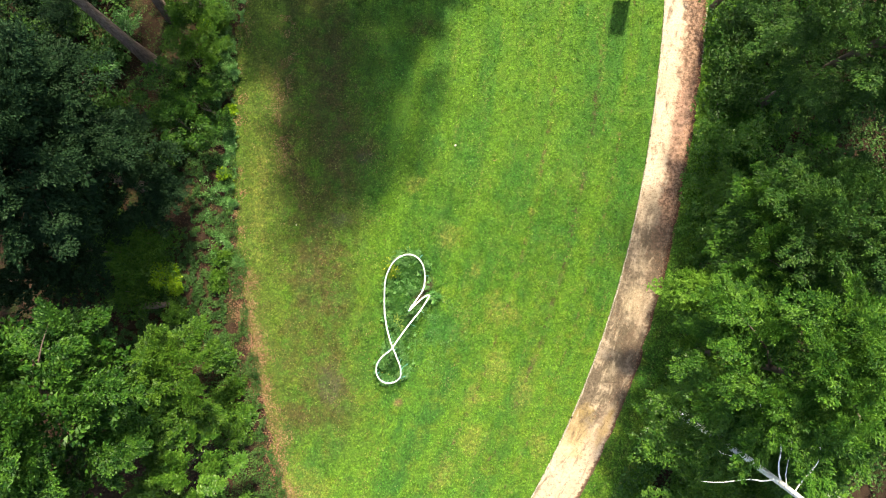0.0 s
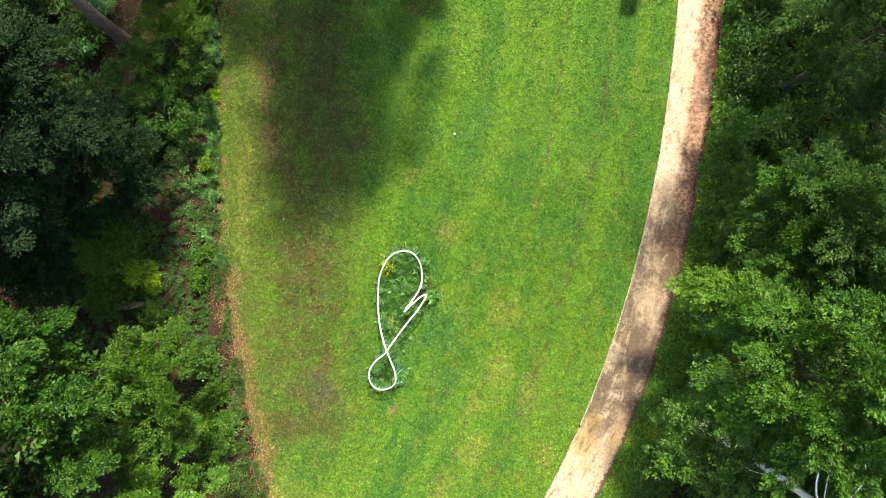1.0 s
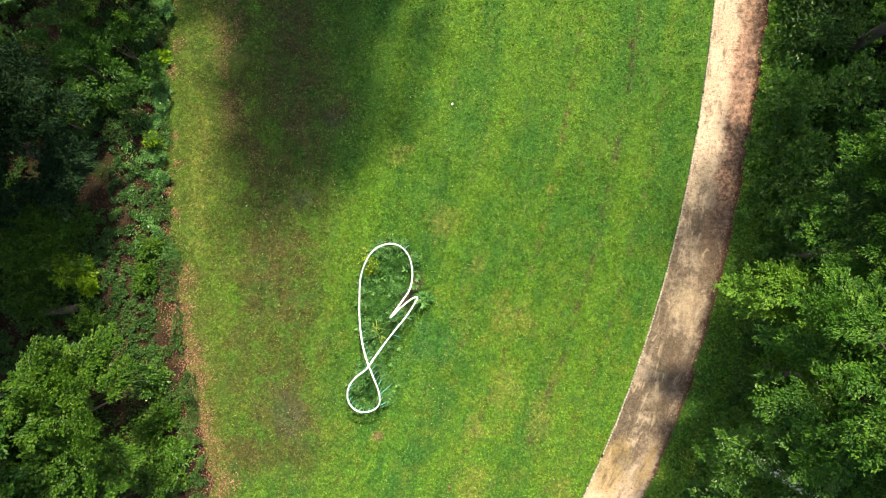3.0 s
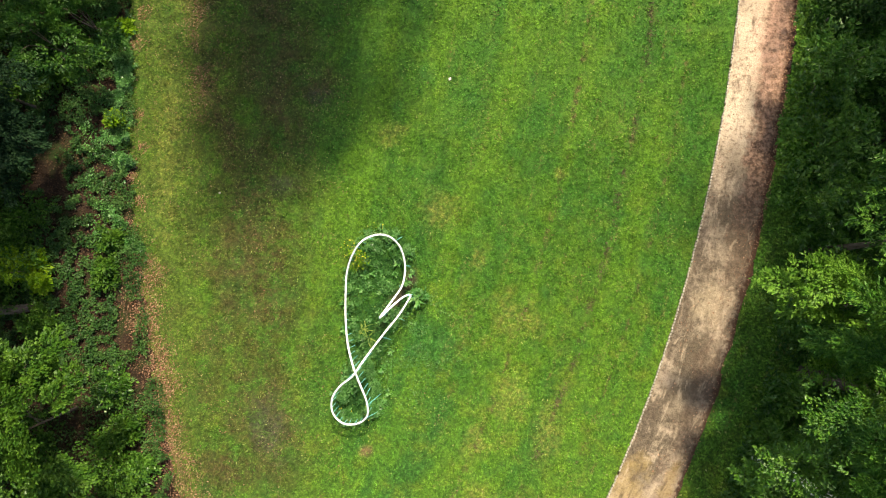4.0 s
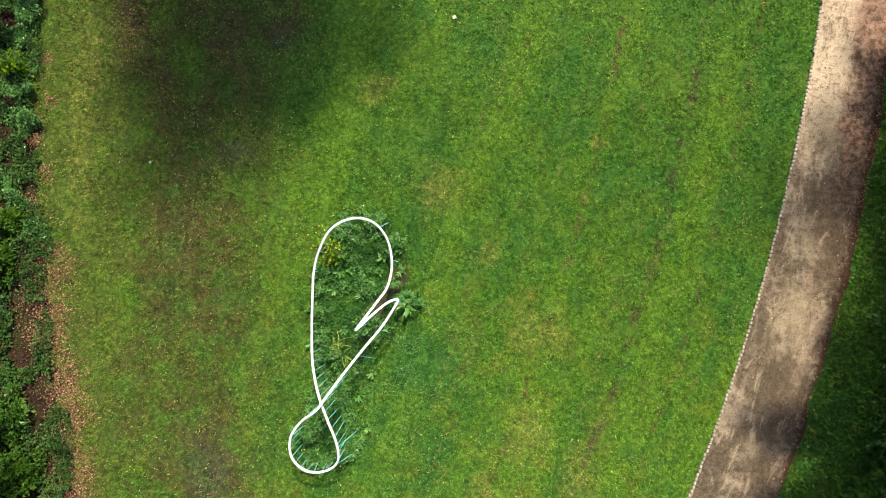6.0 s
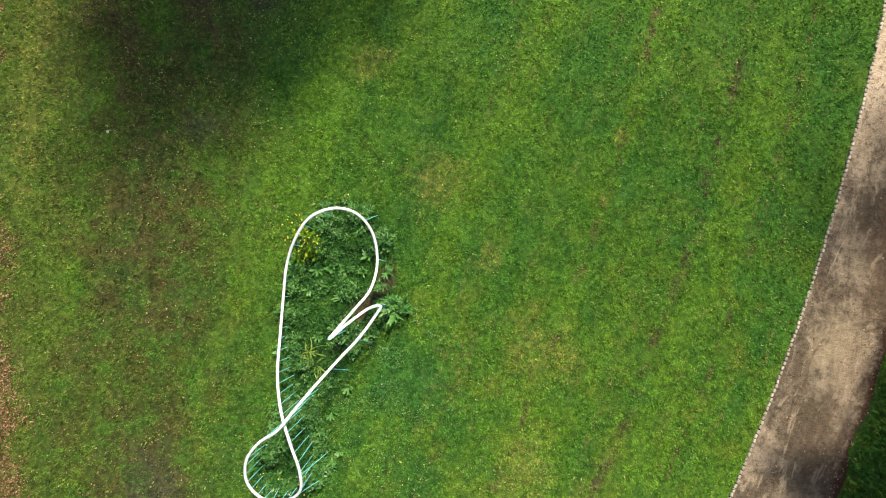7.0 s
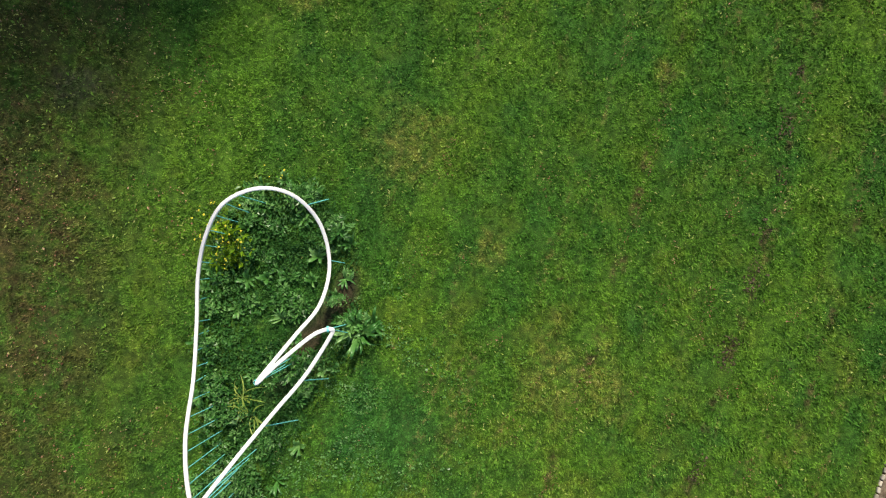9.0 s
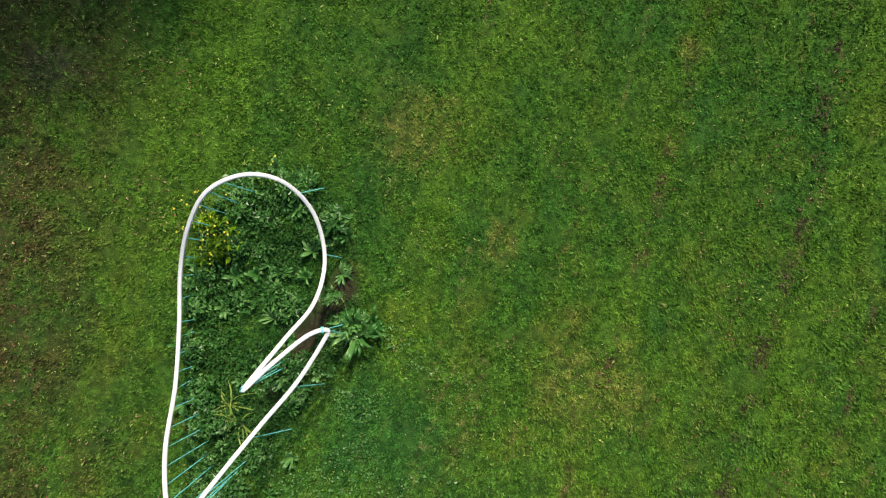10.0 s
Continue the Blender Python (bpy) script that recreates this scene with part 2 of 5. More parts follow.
def make_gravel():
    n = Nodes("path_gravel")
    sep = n.add("ShaderNodeSeparateXYZ", Vector=n.pos)
    y = sep.outputs["Y"]
    grain, chunk, mid, big = n.noise(38.0, 5.0, 0.75), n.noise(9.0, 6.0, 0.78), n.noise(4.5, 5.0, 0.65), n.noise(0.7, 4.0, 0.6)
    c = n.mix(n.ramp(big, 0.35, 0.65), (0.56, 0.448, 0.318), (0.45, 0.360, 0.250))
    c = n.mix(n.ramp(mid, 0.50, 0.72, 0.0, 0.5), c, (0.27, 0.200, 0.138))
    c = n.mix(n.ramp(grain, 0.55, 0.75, 0.0, 0.6), c, (0.17, 0.120, 0.085))
    c = n.mix(n.ramp(grain, 0.25, 0.4, 0.45, 0.0), c, (0.58, 0.47, 0.36))
    c = n.mix(n.ramp(chunk, 0.52, 0.62, 0.0, 0.65), c, (0.150, 0.102, 0.070))
    # trodden earth along the middle stretch, the trees' shade painted in as ragged tongues
    shaded_earth = n.math("MULTIPLY", n.math("MULTIPLY", n.ramp(y, 5.4, 2.6), n.ramp(y, -7.6, -5.6)), n.ramp(n.noise(0.85, 7.0, 0.72), 0.36, 0.54, 0.38, 0.97))
    c = n.mix(shaded_earth, c, n.mix(n.ramp(chunk, 0.35, 0.65), (0.150, 0.120, 0.082), (0.058, 0.044, 0.029)))
    # two darker patches of tree shade, put into the gravel's colour
    tree_shade = most(n, [blob(n, 8.2, -2.8, 0.8, 2.0, -18, 0.9), blob(n, 9.6, 1.8, 1.0, 1.3, -12, 0.9)])
    c = n.mix(n.math("MULTIPLY", tree_shade, 0.5), c, n.mix(grain, (0.048, 0.038, 0.024), (0.132, 0.104, 0.066)))
    # unshaded cream gravel painted back in between them
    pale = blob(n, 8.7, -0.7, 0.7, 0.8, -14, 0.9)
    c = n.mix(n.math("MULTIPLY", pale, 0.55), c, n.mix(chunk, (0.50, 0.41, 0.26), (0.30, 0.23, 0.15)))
    yellow = most(n, [blob(n, 6.0, -6.6, 0.8, 1.5, -25, 0.9), blob(n, 7.3, -6.3, 0.25, 1.3, -25, 0.8)])
    c = n.mix(n.math("MULTIPLY", yellow, 0.55), c, n.mix(chunk, (0.46, 0.33, 0.12), (0.22, 0.15, 0.05)))
    # feet and wheels leave pale and dark streaks along the way
    off = n.math("SUBTRACT", sep.outputs["X"], along(n, path_east, y))
    tracks = n.add("ShaderNodeCombineXYZ", X=off, Y=n.math("MULTIPLY", y, 0.30), Z=0.0).outputs[0]
    streak = n.noise(3.4, 6.0, 0.70, tracks, 0.6)
    c = n.mix(n.ramp(streak, 0.52, 0.66, 0.0, 0.70), c, (0.085, 0.062, 0.042))
    c = n.mix(n.ramp(streak, 0.46, 0.34, 0.0, 0.55), c, (0.50, 0.400, 0.275))
    # reddish crumbled litter towards the wood, and a dark rim of earth
    ragged = n.math("ADD", off, n.math("MULTIPLY", n.math("SUBTRACT", n.noise(1.9, 6.0, 0.72), 0.5), 1.7))
    litter = n.math("MULTIPLY", n.ramp(ragged, -1.12, -0.72, 0.0, 0.94), n.ramp(y, 0.8, 4.2, 0.18, 1.0))
    c = n.mix(litter, c, n.mix(n.ramp(n.noise(6.0, 6.0, 0.78), 0.42, 0.60), (0.075, 0.043, 0.027), (0.330, 0.205, 0.138)))
    pink = n.math("MULTIPLY", blob(n, 11.0, 7.6, 0.8, 2.2, -8, 0.9), n.ramp(mid, 0.4, 0.6, 0.2, 0.8))
    c = n.mix(pink, c, (0.46, 0.280, 0.200))
    rim = n.ramp(n.math("ADD", off, n.math("MULTIPLY", n.math("SUBTRACT", mid, 0.5), 0.5)), -0.24, -0.06)
    c = n.mix(n.math("MULTIPLY", rim, 0.9), c, (0.062, 0.030, 0.018))
    n.bump(n.math("ADD", grain, n.math("ADD", mid, n.math("MULTIPLY", chunk, 1.3))), 1.0, 0.032)
    return n.done(c, 0.95, spec=0.15)


def make_floor():
    n = Nodes("forest_soil")
    grain, mid = n.noise(30.0, 5.0, 0.75), n.noise(1.8, 5.0, 0.65)
    c = n.mix(n.ramp(mid, 0.35, 0.65), (0.026, 0.017, 0.011), (0.048, 0.030, 0.020))
    c = n.mix(n.ramp(grain, 0.5, 0.75, 0.0, 0.7), c, (0.070, 0.044, 0.029))
    moss = n.ramp(n.noise(0.9, 6.0, 0.7), 0.48, 0.64, 0.0, 0.80)
    c = n.mix(moss, c, n.mix(grain, (0.010, 0.026, 0.006), (0.034, 0.062, 0.014)))
    n.bump(n.math("ADD", grain, mid), 0.9, 0.05)
    return n.done(c, 0.95, spec=0.1)


def make_litter(name, a, b, c2):
    n = Nodes(name)
    r = n.island()
    c = n.mix(n.ramp(r, 0.0, 0.5), a, b)
    c = n.mix(n.ramp(r, 0.6, 1.0), c, c2)
    return n.done(c, 0.8, spec=0.1, through=0.1)


def make_kerb():
    n = Nodes("kerb_stone")
    f = n.noise(25.0, 4.0, 0.7)
    c = n.mix(n.object_random(), (0.27, 0.242, 0.188), (0.48, 0.435, 0.345))
    c = n.mix(n.ramp(f, 0.5, 0.75, 0.0, 0.5), c, (0.24, 0.22, 0.18))
    n.bump(f, 0.5, 0.01)
    return n.done(c, 0.85, spec=0.3)


def make_plain(name, colour, rough, scale=20.0, wear=0.15, metal=0.0):
    n = Nodes(name)
    f = n.noise(scale, 4.0, 0.65)
    c = n.mix(n.ramp(f, 0.3, 0.75, 0.0, 1.0), colour, tuple(v * (1 - wear) for v in colour))
    n.bump(f, 0.15, 0.003)
    return n.done(c, rough, metal)


TURF, BLADE, GRAVEL, FLOOR, KERB = make_turf(), make_blade(), make_gravel(), make_floor(), make_kerb()
LITTER = make_litter("dry_leaf", (0.095, 0.045, 0.025), (0.25, 0.132, 0.078), (0.50, 0.325, 0.205))
# dry leaves again, darkened in colour for the wood's deep shade
LITTER_SHADED = make_litter("shaded_leaf", (0.040, 0.024, 0.015), (0.085, 0.050, 0.028), (0.15, 0.095, 0.05))
CLOD = make_litter("soil_clod", (0.035, 0.027, 0.018), (0.085, 0.064, 0.042), (0.17, 0.13, 0.085))
LEAF_OAK = make_leaf("leaf_bright", (0.010, 0.046, 0.006), (0.022, 0.080, 0.009), (0.074, 0.182, 0.020), through=0.2)
# blue-green leaf, its colour darkened further in place of shade on the crown
LEAF_DARK_SHADED = make_leaf("leaf_blue_green_shaded", (0.008, 0.024, 0.010), (0.013, 0.037, 0.015), (0.027, 0.062, 0.023), 0.55, 0.2, spec=0.06)
LEAF_EAST = make_leaf("leaf_feathered", (0.018, 0.072, 0.008), (0.042, 0.138, 0.013), (0.120, 0.262, 0.028), through=0.22)
# greyer copy of the feathered leaf, shade of the upper crowns darkened in
LEAF_GREY_SHADED = make_leaf("leaf_grey_green_shaded", (0.016, 0.058, 0.009), (0.027, 0.086, 0.013), (0.078, 0.166, 0.025), through=0.2)
LEAF_SHRUB = make_leaf("leaf_shrub", (0.022, 0.072, 0.007), (0.046, 0.128, 0.012), (0.105, 0.215, 0.022))
LEAF_FRESH = make_leaf("leaf_fresh", (0.028, 0.098, 0.010), (0.058, 0.165, 0.016), (0.140, 0.285, 0.036), rough=0.4, spec=0.4)
LEAF_TIP = make_leaf("leaf_young_tip", (0.062, 0.165, 0.014), (0.105, 0.245, 0.024), (0.195, 0.365, 0.048))
LEAF_COVER = make_leaf("leaf_ground_cover", (0.022, 0.076, 0.014), (0.050, 0.135, 0.026), (0.110, 0.215, 0.050))
LEAF_IVY = make_leaf("leaf_ivy", (0.014, 0.050, 0.010), (0.029, 0.086, 0.016), (0.070, 0.145, 0.030), through=0.15)
LEAF_RANK = make_leaf("leaf_rank_grass", (0.016, 0.075, 0.014), (0.033, 0.130, 0.022), (0.085, 0.215, 0.042), 0.6, 0.25, 2.0, 6.0)
# lime leaf, its colour raised a little for sunlight the shrubs miss
LEAF_LIME_LIT = make_leaf("leaf_lime_lit", (0.11, 0.23, 0.010), (0.17, 0.32, 0.012), (0.26, 0.40, 0.020))
LEAF_BED = make_leaf("leaf_broad", (0.042, 0.165, 0.028), (0.090, 0.262, 0.050), (0.245, 0.450, 0.140), 0.35, 0.25, 2.0, spec=0.45)
LEAF_HERB = make_leaf("leaf_herb", (0.030, 0.125, 0.020), (0.062, 0.205, 0.036), (0.190, 0.390, 0.110), 0.35, 0.25, 2.0, 6.0, spec=0.45)
LEAF_PALE = make_leaf("leaf_pale", (0.20, 0.30, 0.05), (0.32, 0.42, 0.09), (0.48, 0.54, 0.17), 0.55, 0.2, 2.0)
PETAL = make_plain("yellow_petal", (0.74, 0.66, 0.05), 0.6)
STEM = make_plain("stem_green", (0.07, 0.14, 0.03), 0.6)
BARK = make_bark("bark_grey_brown", (0.085, 0.062, 0.048), (0.19, 0.145, 0.12))
BARK_EAST = make_bark("bark_dark", (0.055, 0.042, 0.032), (0.12, 0.095, 0.075))
BIRCH = make_birch_bark()
WHITE = make_plain("white_plastic", (0.78, 0.78, 0.77), 0.4, 9.0, 0.05)
TEAL = make_plain("teal_rod", (0.20, 0.80, 0.76), 0.4, 15.0, 0.2)
PAPER = make_plain("scrap_paper", (0.55, 0.50, 0.40), 0.7)
PLANK = make_bark("weathered_wood", (0.09, 0.07, 0.055), (0.17, 0.14, 0.11))


# ------------------------------------------------------------------ mesh helpers
def mesh_of(name, verts, faces, material, smooth=False):
    """A mesh from an array of places and one of faces, all with the same number of corners."""
    verts, faces = np.asarray(verts, np.float32), np.asarray(faces, np.int32)
    me = bpy.data.meshes.new(name)
    k = faces.shape[1]
    me.vertices.add(len(verts))
    me.vertices.foreach_set("co", verts.ravel())
    me.loops.add(faces.size)
    me.loops.foreach_set("vertex_index", faces.ravel())
    me.polygons.add(len(faces))
    me.polygons.foreach_set("loop_start", np.arange(0, faces.size, k, dtype=np.int32))
    me.polygons.foreach_set("use_smooth", np.full(len(faces), smooth))
    me.update(calc_edges=True)
    me.materials.append(material)
    return me


def part(name, data, material, parent, label=""):
    """Links a mesh, or a bmesh, as one object under its thing."""
    if isinstance(data, bmesh.types.BMesh):
        me = bpy.data.meshes.new(name)
        data.to_mesh(me)
        data.free()
        me.materials.append(material)
        data = me
    ob = new(name, data)
    ob.parent = parent
    return tagged(ob, label)


def thing(name, place, label, category, group="", kind=""):
    ob = new(name)
    ob.location = place
    ob.empty_display_size = 0.2
    return tagged(ob, label, category, group, kind)


def tube(points, radii, sides=8):
    """Places and quads of a tapered round bar along points."""
    points = np.asarray(points, float)
    ahead = np.gradient(points, axis=0)
    ahead /= np.linalg.norm(ahead, axis=1)[:, None] + 1e-9
    ref = np.where(np.abs(ahead[:, 2:]) > 0.9, [[1.0, 0, 0]], [[0, 0, 1.0]])
    u = np.cross(ahead, ref)
    u /= np.linalg.norm(u, axis=1)[:, None]
    v = np.cross(ahead, u)
    a = np.linspace(0, 2 * np.pi, sides, endpoint=False)
    ring = u[:, None] * np.cos(a)[None, :, None] + v[:, None] * np.sin(a)[None, :, None]
    verts = (points[:, None] + ring * np.asarray(radii, float)[:, None, None]).reshape(-1, 3)
    k, n = len(points), sides
    i, j = np.meshgrid(np.arange(k - 1), np.arange(n), indexing="ij")
    f = np.stack([i * n + j, i * n + (j + 1) % n, (i + 1) * n + (j + 1) % n, (i + 1) * n + j], -1).reshape(-1, 4)
    return verts, f


def leaves(places, ahead, up, length, width, fold=0.25):
    """Places and triangles of many small folded leaves: where each starts, where it points, its upper side."""
    n = len(places)
    ahead = ahead / (np.linalg.norm(ahead, axis=1)[:, None] + 1e-9)
    side = np.cross(up, ahead)
    side /= np.linalg.norm(side, axis=1)[:, None] + 1e-9
    up = np.cross(ahead, side)
    L, W = np.broadcast_to(length, n)[:, None], np.broadcast_to(width, n)[:, None]
    mid = places + ahead * L * 0.45 + up * W * fold
    verts = np.stack([places, mid + side * W * 0.5, places + ahead * L - up * L * 0.08, mid - side * W * 0.5], 1)
    verts[:, 0] -= up * W * fold * 0.3
    b = np.arange(n)[:, None] * 4
    tris = np.concatenate([b + [0, 2, 1], b + [0, 3, 2]], 1).reshape(-1, 3)
    return verts.reshape(-1, 3), tris


def directions(rng, n):
    d = rng.normal(size=(n, 3))
    return d / np.linalg.norm(d, axis=1)[:, None]


def sprays(rng, centres, radii, twigs, per_twig, size, flat=0.65, droop=0.15, slim=0.55, fan=0.26):
    """Leaves in flat fans on twigs that spread from the middle of each clump of a crown."""
    c = np.repeat(centres, twigs, 0)
    r = np.repeat(radii, twigs)
    m = len(c)
    d = directions(rng, m)
    d[:, 2] = np.abs(d[:, 2]) * flat + rng.uniform(-0.35, 0.1, m)
    d /= np.linalg.norm(d, axis=1)[:, None]
    reach = r * rng.uniform(0.5, 1.2, m)
    up = rng.normal(size=(m, 3)) * 0.38 + [0, 0, 1.0]
    side = np.cross(up, d)
    side /= np.linalg.norm(side, axis=1)[:, None] + 1e-9
    s = np.sqrt(rng.uniform(0.04, 1.0, (m, per_twig)))
    w = rng.uniform(-1, 1, (m, per_twig)) * (1.05 - s)
    p = c[:, None] + d[:, None] * (reach[:, None] * s)[..., None] + side[:, None] * (reach[:, None] * w * fan * 2)[..., None]
    p[..., 2] -= droop * reach[:, None] * s**2
    p += rng.normal(size=p.shape) * size * 0.35
    out = d[:, None] * 0.8 + side[:, None] * (np.sign(w) * 0.7)[..., None] + rng.normal(size=p.shape) * 0.35
    lift = up[:, None] + rng.normal(size=p.shape) * 0.22
    k = m * per_twig
    L = size * rng.uniform(0.7, 1.35, k)
    return leaves(p.reshape(-1, 3), out.reshape(-1, 3), lift.reshape(-1, 3), L, L * slim * rng.uniform(0.8, 1.2, k))


def plumes(rng, centres, outward, radii, twigs, per_twig, size, slim=0.6, droop=0.22):
    """Leaves on flat feathered boughs: each runs outwards, with side twigs that shorten towards its tip."""
    m = len(centres)
    o = outward + rng.normal(size=(m, 3)) * [0.45, 0.45, 0.22]
    o /= np.linalg.norm(o, axis=1)[:, None]
    up = np.array([0, 0, 1.0]) + rng.normal(size=(m, 3)) * 0.22 + outward * 0.25
    side = np.cross(up, o)
    side /= np.linalg.norm(side, axis=1)[:, None]
    up = np.cross(o, side)
    s = (np.arange(twigs) + rng.uniform(0, 1, (m, twigs))) / twigs
    sign = np.where(np.arange(twigs) % 2, 1.0, -1.0)[None, :]
    reach = radii[:, None] * (0.85 - 0.55 * s) * rng.uniform(0.6, 1.15, (m, twigs))
    foot = (s * 1.7 - 0.75) * radii[:, None]
    open_ = rng.uniform(0.55, 1.1, (m, twigs))
    rise = rng.normal(0, 0.10, (m, twigs)) * radii[:, None]
    q = np.sqrt(rng.uniform(0.02, 1.0, (m, twigs, per_twig)))
    along = foot[..., None] + reach[..., None] * q * np.cos(open_)[..., None]
    across = (sign * reach * np.sin(open_))[..., None] * q
    drop = rise[..., None] * q - droop * (np.maximum(along, 0) ** 2 + across**2) / radii[:, None, None]
    p = centres[:, None, None] + o[:, None, None] * along[..., None] + side[:, None, None] * across[..., None] + up[:, None, None] * drop[..., None]
    p += rng.normal(size=p.shape) * size * [0.55, 0.55, 0.35]
    flip = np.where(rng.uniform(size=q.shape) < 0.5, 1.0, -1.0)
    ahead = o[:, None, None] * 0.8 + side[:, None, None] * (sign[..., None] * 0.6 + flip * 0.6)[..., None] + rng.normal(size=p.shape) * 0.3
    lift = up[:, None, None] + rng.normal(size=p.shape) * 0.28
    k = m * twigs * per_twig
    L = size * rng.uniform(0.7, 1.35, k)
    return leaves(p.reshape(-1, 3), ahead.reshape(-1, 3), lift.reshape(-1, 3), L, L * slim * rng.uniform(0.8, 1.2, k))


def tree(name, x, y, height, crown, rng_seed, leaf, bark, label, clumps=46, clump=1.25, twigs=20, per_twig=32, size=0.13, slim=0.6,
         radius=0.17, group="", limbs=7, lean=(0.0, 0.0), open_side=0):
    """A tapered trunk with limbs and an uneven crown; crown: its middle and half sizes, from the foot."""
    rng = np.random.default_rng(rng_seed)
    cx, cy, cz, rx, ry, rz = crown
    root = thing(name, (x, y, 0), label, "tree", group)
    s = np.linspace(0, 1, 9)
    bend = np.stack([np.sin(s * 3 + rng_seed) * 0.12, np.cos(s * 2.3 + rng_seed) * 0.12 - 0.12, 0 * s], 1)
    spine = np.stack([cx * s**1.5 + lean[0] * s, cy * s**1.5 + lean[1] * s, s * height * 0.92 - 0.1], 1) + bend * s[:, None]
    v, f = tube(spine, radius * (1.25 - s * 1.1) * np.where(s < 0.08, 1.35, 1.0), 10)
    part("trunk", mesh_of("trunk", v, f, bark, True), bark, root)
    d = directions(rng, clumps)
    d[:, 2] = np.where(d[:, 2] < -0.35, -d[:, 2], d[:, 2])
    far = rng.uniform(0.62, 1.0, clumps)[:, None]
    middle = np.array([cx, cy, cz]) + d * far * [rx, ry, rz]
    size_of = clump * rng.uniform(0.65, 1.2, clumps)
    for k in range(limbs):
        goal = middle[int(k * clumps / limbs)]
        h = np.clip((goal[2] - 1.2) / height, 0.2, 0.8)
        start = np.array([np.interp(h, s, spine[:, n]) for n in range(3)])
        q = np.linspace(0, 1, 6)[:, None]
        line = start + (goal - start) * q + np.array([0, 0, 0.5]) * np.sin(q * np.pi)
        v, f = tube(line, radius * 0.42 * (1.1 - np.linspace(0, 1, 6)), 6)
        part("limb", mesh_of("limb", v, f, bark, True), bark, root)
    # the side towards the lawn is fully leaved, the side in the wood more coarsely
    fine = (d[:, 0] * open_side > -0.35) & (d[:, 2] > -0.55) if open_side else np.ones(clumps, bool)
    v, f = plumes(rng, middle[fine], d[fine], size_of[fine], twigs, per_twig, size, slim=slim)
    if clumps > 75:
        core = np.array([cx, cy, cz - 0.6]) + directions(rng, 30) * [rx * 0.62, ry * 0.62, rz * 0.5]
        v2, f2 = sprays(rng, core, np.full(30, 1.3), 12, 18, size * 1.8, slim=slim)
        v, f = np.concatenate([v, v2]), np.concatenate([f, f2 + len(v)])
    if not fine.all():
        v2, f2 = sprays(rng, middle[~fine], size_of[~fine], 14, 16, size * 1.9, slim=slim)
        v, f = np.concatenate([v, v2]), np.concatenate([f, f2 + len(v)])
    part("crown", mesh_of("crown", v, f, leaf), leaf, root)
    return root


def strip(name, west, east, y0, y1, step, across, height, material, wobble=0.0):
    """A sheet between two edges, with a slightly uneven surface."""
    rng = np.random.default_rng(5)
    y = np.arange(y0, y1 + step, step)
    a, b = west(y), east(y)
    if wobble:
        a = a + np.convolve(rng.normal(size=len(y)), np.ones(3) / 3, "same") * wobble
        b = b + np.convolve(rng.normal(size=len(y)), np.ones(3) / 3, "same") * wobble
    u = np.linspace(0, 1, across)
    X = a[:, None] * (1 - u) + b[:, None] * u
    Y = np.repeat(y[:, None], across, 1)
    Z = height + 0.012 * np.sin(X * 1.7 + Y * 0.6) * np.sin(Y * 1.3 - X * 0.4)
    i, j = np.meshgrid(np.arange(len(y) - 1), np.arange(across - 1), indexing="ij")
    f = np.stack([i * across + j, i * across + j + 1, (i + 1) * across + j + 1, (i + 1) * across + j], -1).reshape(-1, 4)
    return tagged(new(name, mesh_of(name, np.stack([X, Y, Z], -1).reshape(-1, 3), f, material, True)), kind="structure")


# ------------------------------------------------------------------ ground
g = np.linspace(-1, 1, 81)
g = np.sign(g) * np.abs(g) ** 2.2 * 400
GX, GY = np.meshgrid(g, g)
gi, gj = np.meshgrid(np.arange(80), np.arange(80), indexing="ij")
gf = np.stack([gi * 81 + gj, gi * 81 + gj + 1, (gi + 1) * 81 + gj + 1, (gi + 1) * 81 + gj], -1).reshape(-1, 4)
ground = new("ground", mesh_of("ground", np.stack([GX, GY, 0 * GX - 0.03], -1).reshape(-1, 3), gf, FLOOR, True))
tagged(ground, "dark woodland soil under the trees and shrubs", "ground", kind="structure")


def lawn_edge(y):
    """The ragged western edge of the turf."""
    return lawn_west(y) + 0.13 * np.sin(y * 3.1) * np.sin(y * 1.1 + 0.4) + 0.07 * np.sin(y * 7.3 + 1) + 0.05 * np.sin(y * 13.1)


lawn = strip("lawn", lawn_edge, lambda y: kerb_line(y) - 0.05, -26, 45, 0.25, 60, 0.02, TURF)
tagged(lawn, "mown green lawn with yellowed and worn brown patches", "lawn")
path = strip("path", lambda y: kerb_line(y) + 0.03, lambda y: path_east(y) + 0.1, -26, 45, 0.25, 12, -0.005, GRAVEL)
tagged(path, "pale trodden gravel and earth footpath through the lawn", "path")
verge = strip("grass_verge", lambda y: path_east(y), lambda y: path_east(y) + 3.0, -26, 45, 0.25, 14, 0.012, TURF, 0.10)
tagged(verge, "shaded green grass verge between path and trees", "grass")


def in_band(rng, n, x0, x1, y0, y1, west, east):
    x, y = rng.uniform(x0, x1, n), rng.uniform(y0, y1, n)
    ok = (x > west(y)) & (x < east(y))
    return x[ok], y[ok]


def lawn_height(x, y):
    return 0.02 + 0.012 * np.sin(x * 1.7 + y * 0.6) * np.sin(y * 1.3 - x * 0.4)


